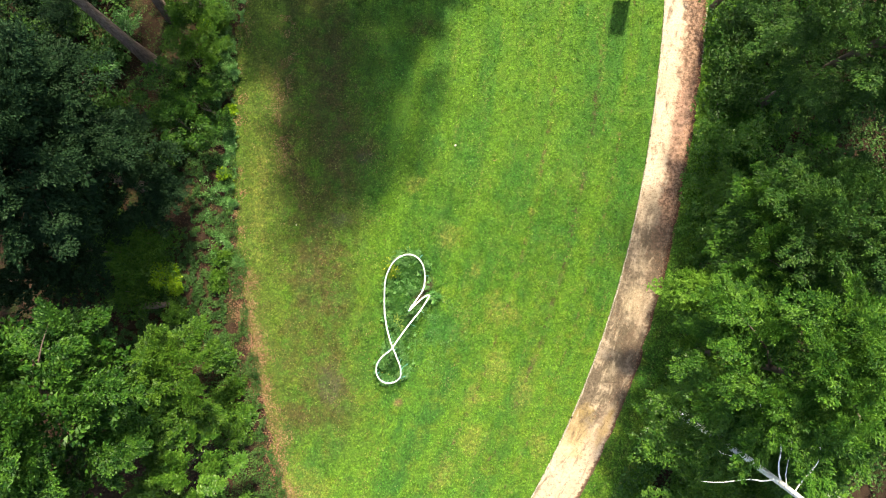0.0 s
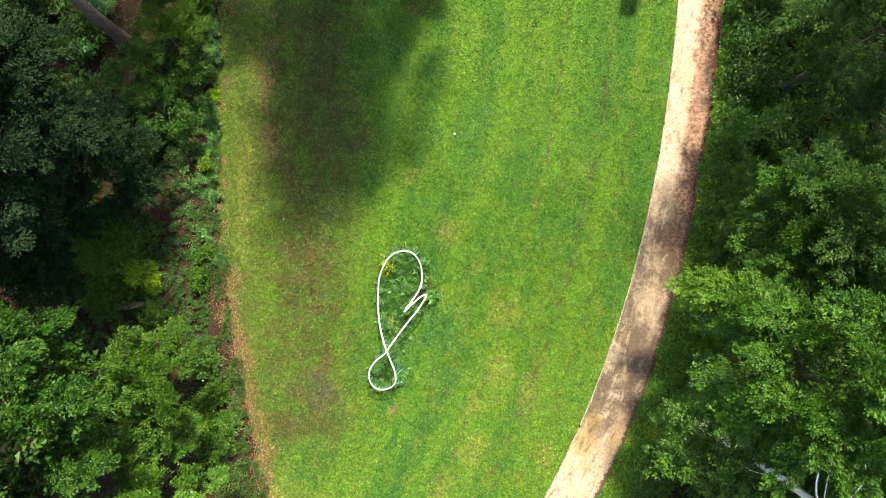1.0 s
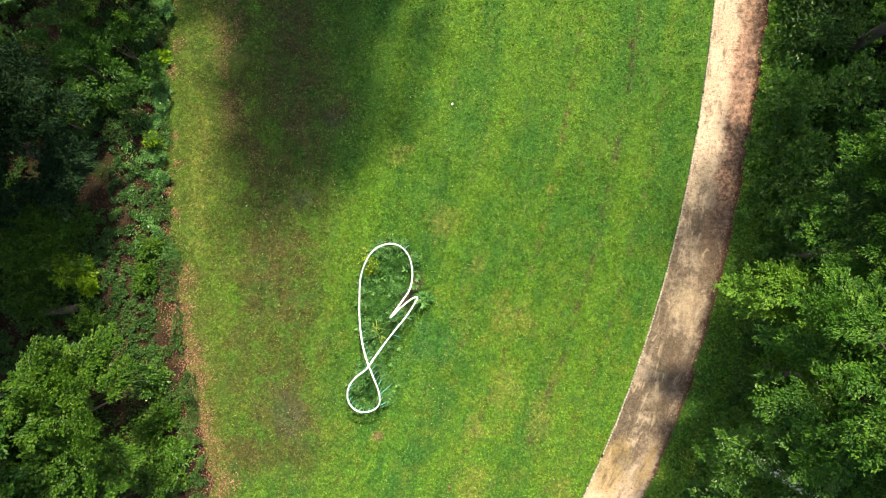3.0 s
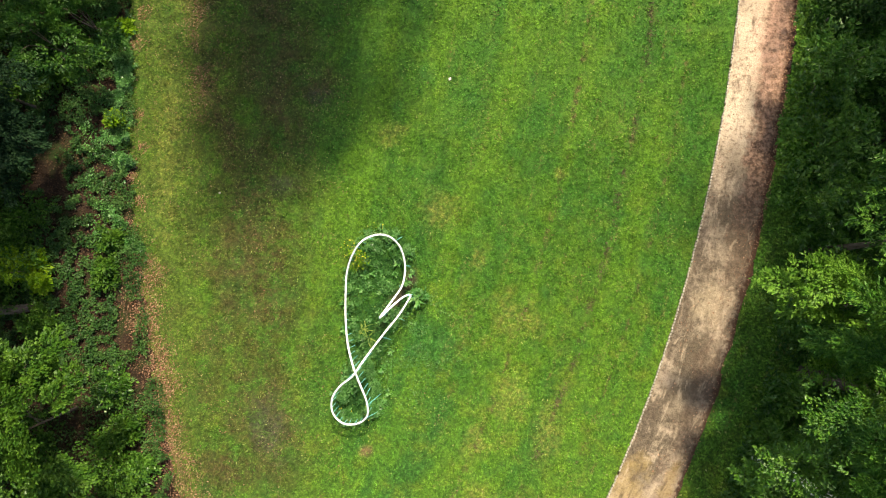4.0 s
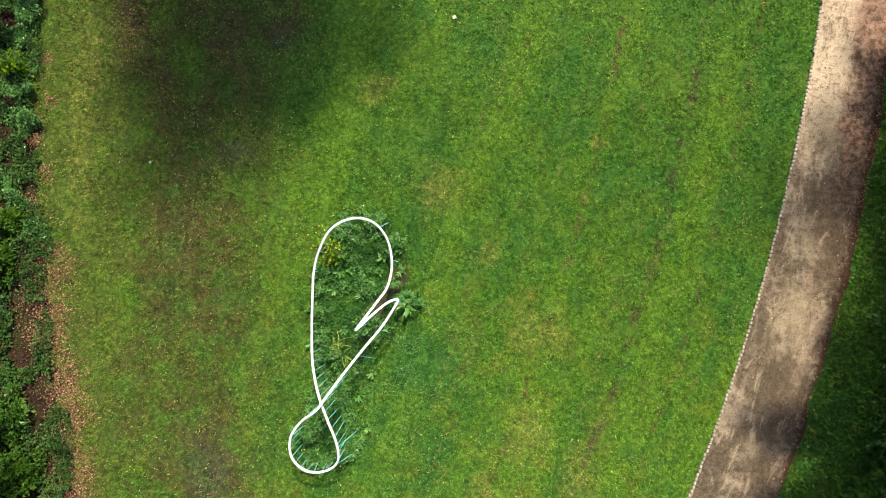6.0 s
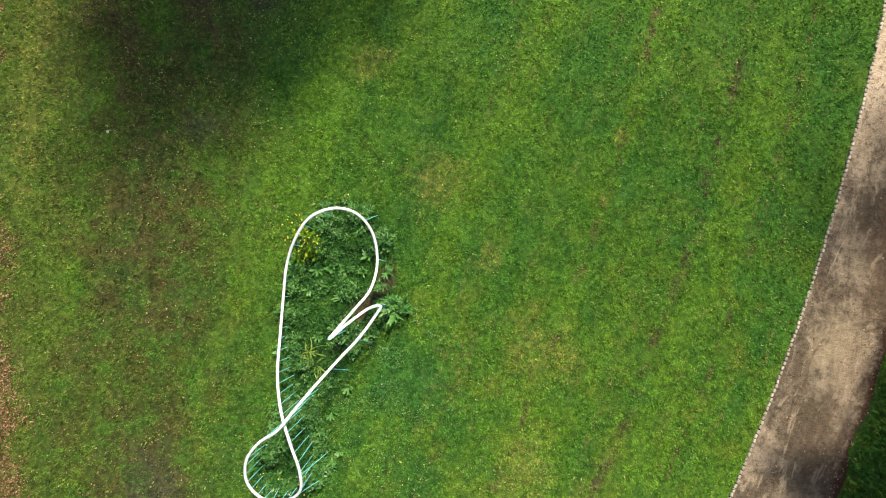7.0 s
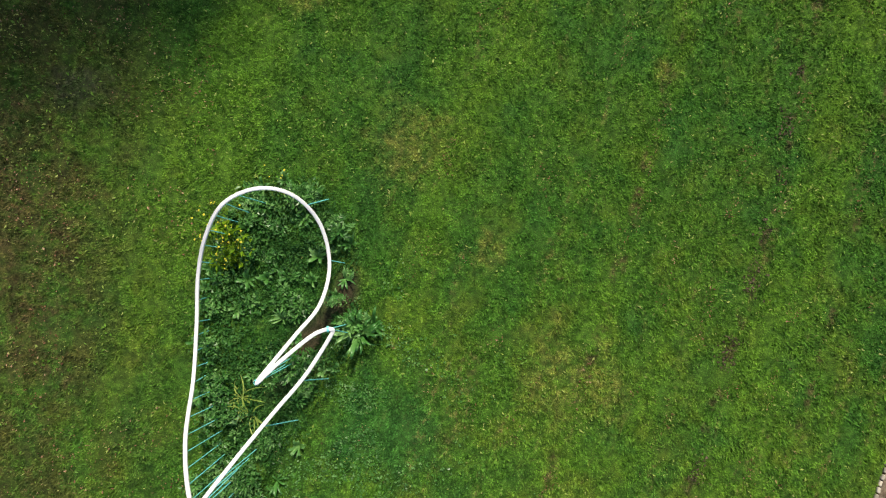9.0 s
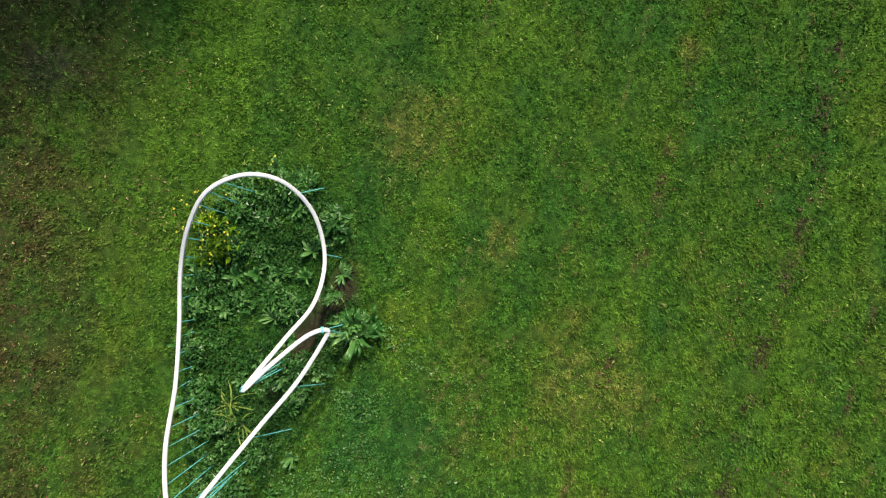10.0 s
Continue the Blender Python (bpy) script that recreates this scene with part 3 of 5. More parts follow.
def off_soil(p):
    """Leaves the bare strip of soil between the two arms free."""
    a, d = np.array([-0.62, 0.15]), np.array([-0.90, -1.45])
    t = np.clip(((p - a) @ d) / (d @ d), 0, 1)
    return np.linalg.norm(p - a - t[:, None] * d, axis=1) > 0.20 + 0.07 * np.sin(t * 17) * np.sin(p[:, 0] * 23)


def drift(x, y, scale, seed):
    """Smooth uneven numbers from 0 to 1 over the ground, with the given number of swells a metre."""
    table = np.random.default_rng(seed).uniform(0, 1, (256, 256))
    u, v = x * scale + 1000, y * scale + 1000
    i, j = np.floor(u).astype(int), np.floor(v).astype(int)
    a, b = u - i, v - j
    a, b = a * a * (3 - 2 * a), b * b * (3 - 2 * b)
    i, j = i % 255, j % 255
    return (table[i, j] * (1 - a) + table[i + 1, j] * a) * (1 - b) + (table[i, j + 1] * (1 - a) + table[i + 1, j + 1] * a) * b


def grass(name, zones, west, east, material, label, base=0.0):
    """Blades of grass, one triangle each; zones: x0, x1, y0, y1, blades a square metre, blade length."""
    rng = np.random.default_rng(11)
    V = []
    for x0, x1, y0, y1, per, length in zones:
        x, y = in_band(rng, int((x1 - x0) * (y1 - y0) * per), x0, x1, y0, y1, west, east)
        # tufts: bare gaps, and swells of longer grass
        swell = 0.55 * drift(x, y, 9.0, 1) + 0.45 * drift(x, y, 3.7, 2)
        keep = (rng.uniform(0.10, 0.62, len(x)) < swell) & off_soil(np.stack([x, y], 1))
        x, y, swell = x[keep], y[keep], swell[keep]
        n = len(x)
        a = rng.uniform(0, 2 * np.pi, n)
        L = length * rng.uniform(0.6, 1.4, n) * (0.55 + 0.95 * swell)
        lean = rng.uniform(0.5, 1.45, n)
        w = rng.uniform(0.009, 0.019, n) * (length / 0.05)
        foot = np.stack([x, y, lawn_height(x, y) - 0.01 + base], 1)
        side = np.stack([-np.sin(a), np.cos(a), 0 * a], 1) * w[:, None]
        tip = foot + np.stack([np.cos(a) * np.sin(lean) * L, np.sin(a) * np.sin(lean) * L, np.cos(lean) * L], 1)
        V.append(np.stack([foot - side, foot + side, tip], 1).reshape(-1, 3))
    V = np.concatenate(V)
    return tagged(new(name, mesh_of(name, V, np.arange(len(V)).reshape(-1, 3), material)), label, "grass", kind="stuff")


grass("grass", [(-5.6, 7.2, -3.4, 4.6, 3600, 0.055), (-10, -5.6, -6.5, 8, 1500, 0.065), (7.2, 9.5, -6.5, 8, 1500, 0.065),
                (-5.6, 7.2, 4.6, 8.4, 1100, 0.065), (-5.6, 7.2, -6.5, -3.4, 1100, 0.065),
                (-10.5, 10.5, 8.2, 14, 480, 0.085), (-10, 7, -11, -6.5, 480, 0.085)],
      lawn_edge, lambda y: kerb_line(y) - 0.05, BLADE, "short mown grass blades of the lawn")
grass("verge_grass", [(4, 17, -11, 14, 420, 0.11)], lambda y: path_east(y) + 0.05, lambda y: path_east(y) + 2.9, BLADE,
      "longer uneven grass along the path's shaded edge")


# ------------------------------------------------------------------ trees
OAK = "broad-leaved tree with a bright green crown at the lawn's edge"
DARKT = "broad-leaved tree with a bluish green crown, leaf colour darkened for shade"
EASTT = "feathery fresh green broad-leaved tree beside the path"
NORTH = "tall broad-leaved tree that shades the lawn"
WEST, EAST = "trees west of the lawn", "trees east of the path"
tree("tree", -13.2, -4.1, 12.2, (0.0, 0.0, 7.2, 3.1, 3.3, 4.4), 1, LEAF_OAK, BARK, OAK, clumps=96, clump=0.92, twigs=22, per_twig=46, size=0.105, slim=0.7, group=WEST, open_side=1)
tree("tree", -13.0, -9.6, 10.5, (0.4, 0.0, 6.4, 3.4, 3.0, 3.8), 2, LEAF_OAK, BARK, OAK, clumps=64, clump=0.95, twigs=22, per_twig=34, size=0.12, slim=0.7, group=WEST, open_side=1)
tree("tree", -13.6, 4.4, 12.6, (0.0, 0.0, 8.2, 2.6, 3.2, 3.9), 3, LEAF_DARK_SHADED, BARK, DARKT, clumps=95, clump=1.2, twigs=24, per_twig=36, size=0.11, slim=0.6, group=WEST, open_side=1)
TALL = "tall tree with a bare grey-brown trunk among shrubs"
tree("tree", -13.4, 10.2, 16.0, (-3.2, 3.4, 12.4, 3.2, 3.2, 3.2), 12, LEAF_DARK_SHADED, BARK, TALL, clumps=40, clump=1.4, twigs=16, per_twig=24, size=0.17, radius=0.21, group=WEST)
tree("tree", -12.7, 12.4, 15.0, (-0.6, 3.8, 11.4, 3.2, 3.0, 3.2), 13, LEAF_DARK_SHADED, BARK, TALL, clumps=40, clump=1.4, twigs=16, per_twig=24, size=0.17, radius=0.18, group=WEST)
tree("tree", 11.6, -2.8, 12.6, (0.0, 0.0, 7.0, 3.2, 3.0, 4.9), 4, LEAF_EAST, BARK_EAST, EASTT, clumps=150, clump=0.9, twigs=26, per_twig=40, size=0.085, slim=0.5, group=EAST, open_side=-1)
tree("tree", 13.5, 2.0, 11.4, (0.0, 0.0, 6.2, 2.8, 2.3, 4.4), 5, LEAF_GREY_SHADED, BARK_EAST, EASTT, clumps=105, clump=0.9, twigs=26, per_twig=32, size=0.085, slim=0.5, group=EAST, open_side=-1)
tree("tree", 14.2, 8.2, 12.2, (0.0, 0.0, 7.2, 3.0, 2.5, 4.4), 6, LEAF_GREY_SHADED, BARK_EAST, EASTT, clumps=112, clump=0.9, twigs=26, per_twig=32, size=0.085, slim=0.5, group=EAST, open_side=-1)
tree("tree", 16.9, 13.6, 12.0, (0.0, 0.0, 7.0, 3.6, 3.2, 4.6), 7, LEAF_GREY_SHADED, BARK_EAST, EASTT, clumps=60, size=0.12, group=EAST, open_side=-1)
tree("tree", 11.6, -8.8, 8.6, (0.0, 0.0, 5.0, 3.2, 2.8, 3.6), 8, LEAF_FRESH, BARK_EAST, EASTT, clumps=80, clump=1.1, twigs=26, per_twig=36, size=0.095, slim=0.5, group=EAST, open_side=-1)
tree("tree", 11.8, 1.0, 7.2, (-0.2, 0.4, 6.0, 1.3, 2.6, 2.0), 21, LEAF_EAST, BARK_EAST, EASTT, clumps=54, clump=0.8, twigs=22, per_twig=32, size=0.085, slim=0.5, radius=0.1, group=EAST)
GN = "trees north of the lawn"
tree("tree", -0.9, 14.6, 14.0, (0.0, 0.0, 8.4, 1.8, 3.4, 5.0), 9, LEAF_OAK, BARK, NORTH, clumps=58, clump=1.1, twigs=14, per_twig=8, size=0.17, radius=0.2, group=GN)
tree("tree", -3.6, 14.4, 17.5, (-0.2, 0.0, 10.2, 2.1, 3.2, 6.2), 10, LEAF_OAK, BARK, NORTH, clumps=76, clump=1.15, twigs=14, per_twig=6, size=0.17, radius=0.2, group=GN)
tree("tree", -3.8, 20.2, 15.0, (0.0, 0.0, 9.4, 3.0, 3.4, 5.0), 14, LEAF_OAK, BARK, NORTH, clumps=44, clump=1.5, twigs=14, per_twig=13, size=0.18, radius=0.24, group=GN)
tree("tree", -7.0, 17.2, 11.5, (0.0, 0.0, 7.2, 1.3, 1.8, 3.6), 18, LEAF_OAK, BARK, NORTH, clumps=30, clump=1.0, twigs=14, per_twig=20, size=0.16, radius=0.14, group=GN)
LOWN = "young broad-leaved tree with low boughs beyond the lawn"
tree("sapling", -0.9, 16.6, 8.0, (0.0, 0.0, 4.4, 1.9, 1.8, 2.8), 16, LEAF_OAK, BARK, LOWN, clumps=30, clump=1.0, twigs=14, per_twig=20, size=0.15, radius=0.08, group=GN)
tree("sapling", -5.0, 16.4, 8.0, (0.0, 0.0, 4.4, 2.2, 1.8, 2.8), 17, LEAF_OAK, BARK, LOWN, clumps=32, clump=1.0, twigs=14, per_twig=15, size=0.15, radius=0.08, group=GN)
tree("tree", 12.5, 13.0, 14.0, (-1.9, -2.7, 11.4, 0.9, 0.8, 1.0), 15, LEAF_GREY_SHADED, BARK_EAST, "slender tree leaning out over the path", clumps=14, clump=0.85, twigs=14, per_twig=8,
     size=0.12, radius=0.09, group=EAST)
# the bough that reaches over the path
rng = np.random.default_rng(41)
bough = thing("sapling", (11.2, -0.7, 0), "slender sapling whose light green boughs reach over the path", "tree")
s9 = np.linspace(0, 1, 8)
v, f = tube(np.stack([0 * s9, 0.1 * np.sin(s9 * 4), s9 * 5.2 - 0.1], 1), 0.07 * (1.15 - s9), 8)
part("trunk", mesh_of("trunk", v, f, BARK_EAST, True), BARK_EAST, bough)
tips = []
for k, (dx, dy, dz) in enumerate([(-2.6, 0.6, 4.6), (-2.1, 1.0, 4.9), (-2.0, 0.1, 4.4), (-1.4, 0.5, 5.3), (-1.2, -0.6, 4.8), (-0.6, 0.9, 5.1), (-1.9, 0.6, 5.1), (-1.6, -1.4, 4.4), (-1.0, -1.9, 5.0)]):
    q = np.linspace(0, 1, 6)[:, None]
    line = np.array([0, 0, 3.2]) * (1 - q) + np.array([dx, dy, dz]) * q + np.array([0, 0, 0.3]) * np.sin(q * np.pi)
    v, f = tube(line, 0.03 * (1.1 - q[:, 0]), 6)
    part("limb", mesh_of("limb", v, f, BARK_EAST, True), BARK_EAST, bough)
    tips += [(line[-1], line[-1] - line[-3]), (line[-2] + [0.1, 0.1, 0.08], line[-1] - line[-3]), (line[-3] - [0, 0, 0.1], line[-2] - line[-4])]
way = np.array([b / np.linalg.norm(b) for a, b in tips])
v, f = plumes(rng, np.array([a for a, b in tips]), way, np.full(len(tips), 0.62), 16, 22, 0.095, slim=0.5, droop=0.3)
part("crown", mesh_of("crown", v, f, LEAF_TIP), LEAF_TIP, bough)


# a half-dead birch with bare white limbs
birch = thing("birch_tree", (10.05, -5.35, 0), "half-dead birch with white peeling bark and bare limbs", "tree")
s9 = np.linspace(0, 1, 12)
BIRCH_LEAN = np.array([0.15, -0.75])
v, f = tube(np.stack([BIRCH_LEAN[0] * s9**2, BIRCH_LEAN[1] * s9**2, s9 * 11.2 - 0.1], 1), 0.17 * (1.1 - 0.7 * s9), 12)
part("trunk", mesh_of("trunk", v, f, BIRCH, True), BIRCH, birch)
for h, goal, r in ((8.9, (-0.35, 1.75, 8.6), 0.024), (8.7, (-2.0, -0.7, 8.2), 0.022), (8.2, (-1.2, 0.1, 7.6), 0.012), (9.6, (0.9, 1.6, 9.8), 0.018), (9.2, (0.4, 2.2, 8.2), 0.012)):
    q = np.linspace(0, 1, 9)[:, None]
    at = BIRCH_LEAN * (h / 11.2) ** 2
    a, b = np.array([at[0], at[1], h]), np.array(goal)
    line = a * (1 - q) + b * q + np.array([0.12, 0.1, 0.28]) * np.sin(q * np.pi) + 0.05 * np.sin(q * 11 + h)
    v, f = tube(line, r * (1.2 - q[:, 0]), 6)
    part("limb", mesh_of("limb", v, f, BIRCH, True), BIRCH, birch, "bare whitish limb")
v, f = sprays(np.random.default_rng(6), np.array([[1.3, 1.2, 8.2], [0.6, 0.9, 7.4], [-0.7, 1.4, 6.6], [-0.4, 0.3, 6.1], [0.3, -0.5, 5.6], [-0.6, -0.6, 5.9], [-1.2, -0.3, 3.6], [-0.7, 0.9, 4.4], [0.2, 0.6, 5.2], [-0.3, 0.0, 4.7], [-1.8, 0.5, 4.2], [-0.9, 2.3, 5.8], [0.9, 1.3, 6.6], [-1.6, 1.2, 5.2], [1.7, 0.2, 9.0], [0.9, 1.9, 8.6], [-2.0, -0.6, 4.8], [-0.6, -1.7, 5.4], [1.4, -1.6, 6.0]]),
              np.full(19, 1.0), 26, 36, 0.09, slim=0.6, droop=0.3)
part("crown", mesh_of("crown", v, f, LEAF_FRESH), LEAF_FRESH, birch)


# ------------------------------------------------------------------ shrubs and undergrowth
def shrub(x, y, r, h, seed, leaf, label, group, size=0.10, clumps=9, slim=0.6):
    rng = np.random.default_rng(seed)
    root = thing("shrub", (x, y, 0), label, "shrub", group)
    d = directions(rng, clumps)
    d[:, 2] = np.abs(d[:, 2])
    mid = d * rng.uniform(0.3, 1.0, clumps)[:, None] * [r, r, h * 0.8] + [0, 0, h * 0.15]
    for k in range(4):
        q = np.linspace(0, 1, 5)[:, None]
        v, f = tube(np.array([0, 0, -0.05]) * (1 - q) + mid[k] * q + np.array([0, 0, 0.15]) * np.sin(q * 3.14), 0.02 * (1.2 - q[:, 0]), 5)
        part("stem", mesh_of("stem", v, f, BARK, True), BARK, root)
    v, f = sprays(rng, mid, r * rng.uniform(0.4, 0.95, clumps), 10, 12, size * 1.08, droop=0.2, slim=slim)
    v[:, 2] = np.maximum(v[:, 2], 0.03)
    part("foliage", mesh_of("foliage", v, f, leaf), leaf, root)
    return root


rng = np.random.default_rng(77)
UNDER_W, UNDER_E = "shrubs along the lawn's west edge", "shrubs under the eastern trees"
for k in range(44):
    y = rng.uniform(1.0, 15.0)
    depth = rng.uniform(0.5, 7.5)
    h = rng.uniform(0.35, 0.8) + min(depth, 4.5) * 0.30
    if y < 6.2 and depth < 5.0:
        continue
    if math.hypot(float(lawn_west(y)) - depth + 12.7, y - 12.0) < 1.3 or math.hypot(float(lawn_west(y)) - depth + 13.0, y - 9.6) < 1.2:
        continue
    shrub(float(lawn_west(y)) - depth, y, rng.uniform(0.4, 0.9), h, 200 + k, LEAF_SHRUB if k % 3 else LEAF_HERB,
          "leafy green woodland shrub at the lawn's edge", UNDER_W, rng.uniform(0.07, 0.12), int(rng.integers(5, 9)))
for k, (x, y, r, h) in enumerate([(-9.7, -3.3, 0.8, 1.1), (-9.5, -5.3, 0.8, 1.3), (-9.2, -6.6, 0.8, 1.6), (-8.5, -9.6, 0.8, 1.6), (-11.9, -1.4, 0.6, 1.0),
                                  (-9.2, -4.5, 0.5, 0.7), (-8.7, -5.9, 0.5, 0.8), (-10.1, 0.2, 0.4, 0.6), (-9.9, 1.2, 0.4, 0.5), (-12.3, -4.4, 1.0, 2.4), (-12.9, -5.6, 1.0, 2.6), (-11.8, -5.6, 0.9, 2.0), (-12.7, -4.7, 1.0, 3.2), (-12.0, -4.9, 0.9, 2.8), (-12.9, -3.9, 0.9, 3.0)]):
    shrub(x, y, r, h, 300 + k, LEAF_SHRUB if k % 3 else LEAF_FRESH, "fresh green shrub at the lawn's edge", UNDER_W, 0.09, 13)
YOUNG = "young leafy tree leaning out towards the lawn"
tree("sapling", -10.9, -4.0, 6.0, (0.5, 0.0, 3.6, 1.6, 2.0, 2.2), 51, LEAF_SHRUB, BARK_EAST, YOUNG, clumps=30, clump=0.85, twigs=22, per_twig=44, size=0.10, slim=0.7, radius=0.035, group=UNDER_W)
tree("sapling", -10.6, -7.4, 5.2, (0.5, 0.0, 3.0, 1.8, 2.0, 1.9), 52, LEAF_FRESH, BARK_EAST, YOUNG, clumps=30, clump=0.7, twigs=20, per_twig=36, size=0.10, slim=0.7, radius=0.035, group=UNDER_W)
for k, (x, y, h) in enumerate([(-10.7, 9.6, 3.0), (-11.4, 7.0, 2.6), (-11.0, 12.6, 3.2), (-12.3, 8.4, 2.6), (-11.2, 10.9, 2.4), (-10.6, 7.9, 1.9), (-12.9, 6.2, 2.2)]):
    tree("sapling", x, y, h, (0.1, 0.0, h * 0.62, 1.1, 1.2, h * 0.34), 60 + k, (LEAF_SHRUB, LEAF_OAK)[k % 2], BARK, "thin young tree with open green foliage", clumps=17, clump=0.46, twigs=12,
         per_twig=20, size=0.095, slim=0.55, radius=0.03, group=UNDER_W, limbs=5)
tree("sapling", -12.5, 5.4, 5.0, (0.2, 0.0, 3.2, 1.0, 1.1, 1.5), 97, LEAF_DARK_SHADED, BARK_EAST, "young dark green tree, leaf colour darkened for deep shade", clumps=22, clump=0.8, twigs=18, per_twig=26, size=0.09, slim=0.6, radius=0.035, group=UNDER_W, limbs=4)
# dark saplings added to fill what is only deep shade in the wood
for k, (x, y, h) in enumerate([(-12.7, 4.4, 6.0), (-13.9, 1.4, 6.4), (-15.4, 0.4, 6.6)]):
    tree("sapling", x, y, h, (0.0, 0.0, h * 0.48, 1.5, 1.6, h * 0.36), 90 + k, LEAF_DARK_SHADED, BARK_EAST, "young dark green tree, leaf colour darkened for deep shade", clumps=24, clump=0.9, twigs=16, per_twig=26, size=0.11, slim=0.6, radius=0.035, group=UNDER_W, limbs=4)
for k in range(26):
    shrub(rng.uniform(-21, -14.5), rng.uniform(6.5, 15.5), rng.uniform(0.7, 1.2), rng.uniform(1.0, 2.2), 700 + k, LEAF_COVER, "shaded woodland shrub behind the edge", UNDER_W, 0.17, 6)
for k in range(14):
    shrub(rng.uniform(-16.8, -12.4), rng.uniform(-0.9, 2.6), rng.uniform(0.7, 1.1), rng.uniform(1.0, 1.9), 760 + k, LEAF_SHRUB if k % 3 else LEAF_FRESH, "green shrub in the deep shade of the wood", UNDER_W, 0.09, 12)
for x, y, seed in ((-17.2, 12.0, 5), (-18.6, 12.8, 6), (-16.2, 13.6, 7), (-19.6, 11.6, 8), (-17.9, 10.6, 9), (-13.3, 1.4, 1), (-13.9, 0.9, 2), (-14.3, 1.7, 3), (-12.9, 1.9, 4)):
    shrub(x, y, 0.9, 3.0, 780 + seed, LEAF_DARK_SHADED if seed > 4 else LEAF_SHRUB, "tall dark shrub in the deep shade of the wood", UNDER_W, 0.09, 20)
for x, y, r, h, seed in ((-12.1, 0.25, 0.5, 1.5, 1), (-12.5, 0.5, 0.35, 1.6, 2), (-11.9, -0.3, 0.3, 1.2, 3), (-10.05, 5.0, 0.28, 0.7, 4), (-10.9, 11.6, 0.3, 1.2, 5), (-9.8, 8.0, 0.2, 0.5, 6)):
    shrub(x, y, r, h, 400 + seed, LEAF_LIME_LIT, "young shrub with lime yellow-green leaves", UNDER_W, 0.12, 4)
for k in range(80):
    y = rng.uniform(-10.5, 15)
    depth = rng.uniform(1.3, 6.5)
    depth = depth if k % 3 else depth * 0.6 + 0.6
    depth += 1.3 if y < -1.5 else 0.0
    if depth > 6.5:
        continue
    shrub(float(path_east(y)) + depth, y, rng.uniform(0.6, 1.1), rng.uniform(0.6, 1.2) + depth * 0.35, 500 + k, LEAF_EAST, "shaded green shrub below the trees", UNDER_E, 0.13, 8)


for k, (x, y, r, h) in enumerate([(12.2, 4.2, 1.1, 2.6), (12.9, 10.2, 1.2, 2.4), (11.6, 2.2, 1.0, 3.6), (12.2, 6.4, 1.1, 4.4), (12.6, 8.4, 1.1, 3.2), (12.4, 0.6, 1.1, 3.4), (13.2, 12.2, 1.2, 2.8),
                                  (11.0, -5.6, 1.0, 2.2), (10.9, -7.2, 1.1, 2.4), (10.6, -8.6, 1.0, 2.4), (10.2, -4.9, 0.7, 2.2), (9.9, -5.9, 0.6, 1.8), (10.8, -5.1, 0.8, 2.6), (11.3, -3.9, 1.0, 2.6), (11.6, -0.9, 1.0, 2.4)]):
    # up to y 8 a brighter leaf colour stands in for missing sunlight
    shrub(x, y, r, h, 800 + k, LEAF_GREY_SHADED if y > 8 else LEAF_FRESH, "tall leafy shrub below the trees", UNDER_E, 0.12, 22)


def scatter(name, x, y, z, size, material, label, category, seed, tilt=0.5, slim=0.6):
    """Loose or low leaves over the ground, as one body of stuff."""
    rng = np.random.default_rng(seed)
    n = len(x)
    a = rng.normal(size=(n, 3))
    a[:, 2] *= tilt * 0.6
    up = rng.normal(size=(n, 3)) * tilt + [0, 0, 1.0]
    L = size * rng.uniform(0.6, 1.4, n)
    v, f = leaves(np.stack([x, y, z], 1), a, up, L, L * slim)
    return tagged(new(name, mesh_of(name, v, f, material)), label, category, kind="stuff")


def patchy(x, y, scale, low):
    """Which of the places keep their leaf, in drifts."""
    return np.array([noise.noise((a * scale, b * scale, 3.3)) for a, b in zip(x, y)]) > low


rng = np.random.default_rng(15)
n = 110000
y = rng.uniform(-11, 15.5, n)
x = lawn_west(y) - rng.gamma(1.15, 1.55, n) + 0.12 + 0.22 * np.sin(y * 2.1) * np.sin(y * 0.83 + 1)
keep = patchy(x, y, 2.1, np.where(y < -1, -0.12, -0.24)) & (rng.uniform(size=n) < 0.7) & (x > -22)
x, y = x[keep], y[keep]
calm = (y > -2.2) & (y < 5.2) & (x < lawn_west(y) - 0.5)
x, y = x[~calm], y[~calm]
mound = np.array([noise.noise((a * 1.7, b * 1.7, 9.1)) for a, b in zip(x, y)])
scatter("ground_cover", x, y, rng.uniform(0.02, 0.22, len(x)) + np.clip(mound, 0, 1) * 0.7, 0.058 * rng.uniform(0.6, 1.5, len(x)), LEAF_COVER, "low small-leaved herbs covering the woodland floor", "ground cover", 16, 0.75, 0.6)
n = 64000
y = rng.uniform(-11, 15, n)
x = lawn_west(y) + 0.12 + rng.normal(0.0, 0.20, n) * np.where(y < 0.5, 1.6, 1.0) + 0.15 * np.sin(y * 1.7) + 0.10 * np.sin(y * 5.3)
keep = (patchy(x, y, 1.3, 0.06) & (rng.uniform(size=n) < np.where(y < 4.5, 0.75, 0.30))) | (rng.uniform(size=n) < np.where(y < 0.8, 0.46, 0.05))
x, y = x[keep], y[keep]
scatter("leaf_litter", x, y, lawn_height(x, y) + rng.uniform(0.01, 0.05, len(x)), 0.020 + 0.03 * rng.uniform(0, 1, len(x)) ** 2, LITTER, "drift of dry tan and brown leaves along the lawn edge", "leaf litter", 17, 0.3)
n = 26000
x, y = rng.uniform(-9.2, -2.6, n), rng.uniform(-9, 12, n)
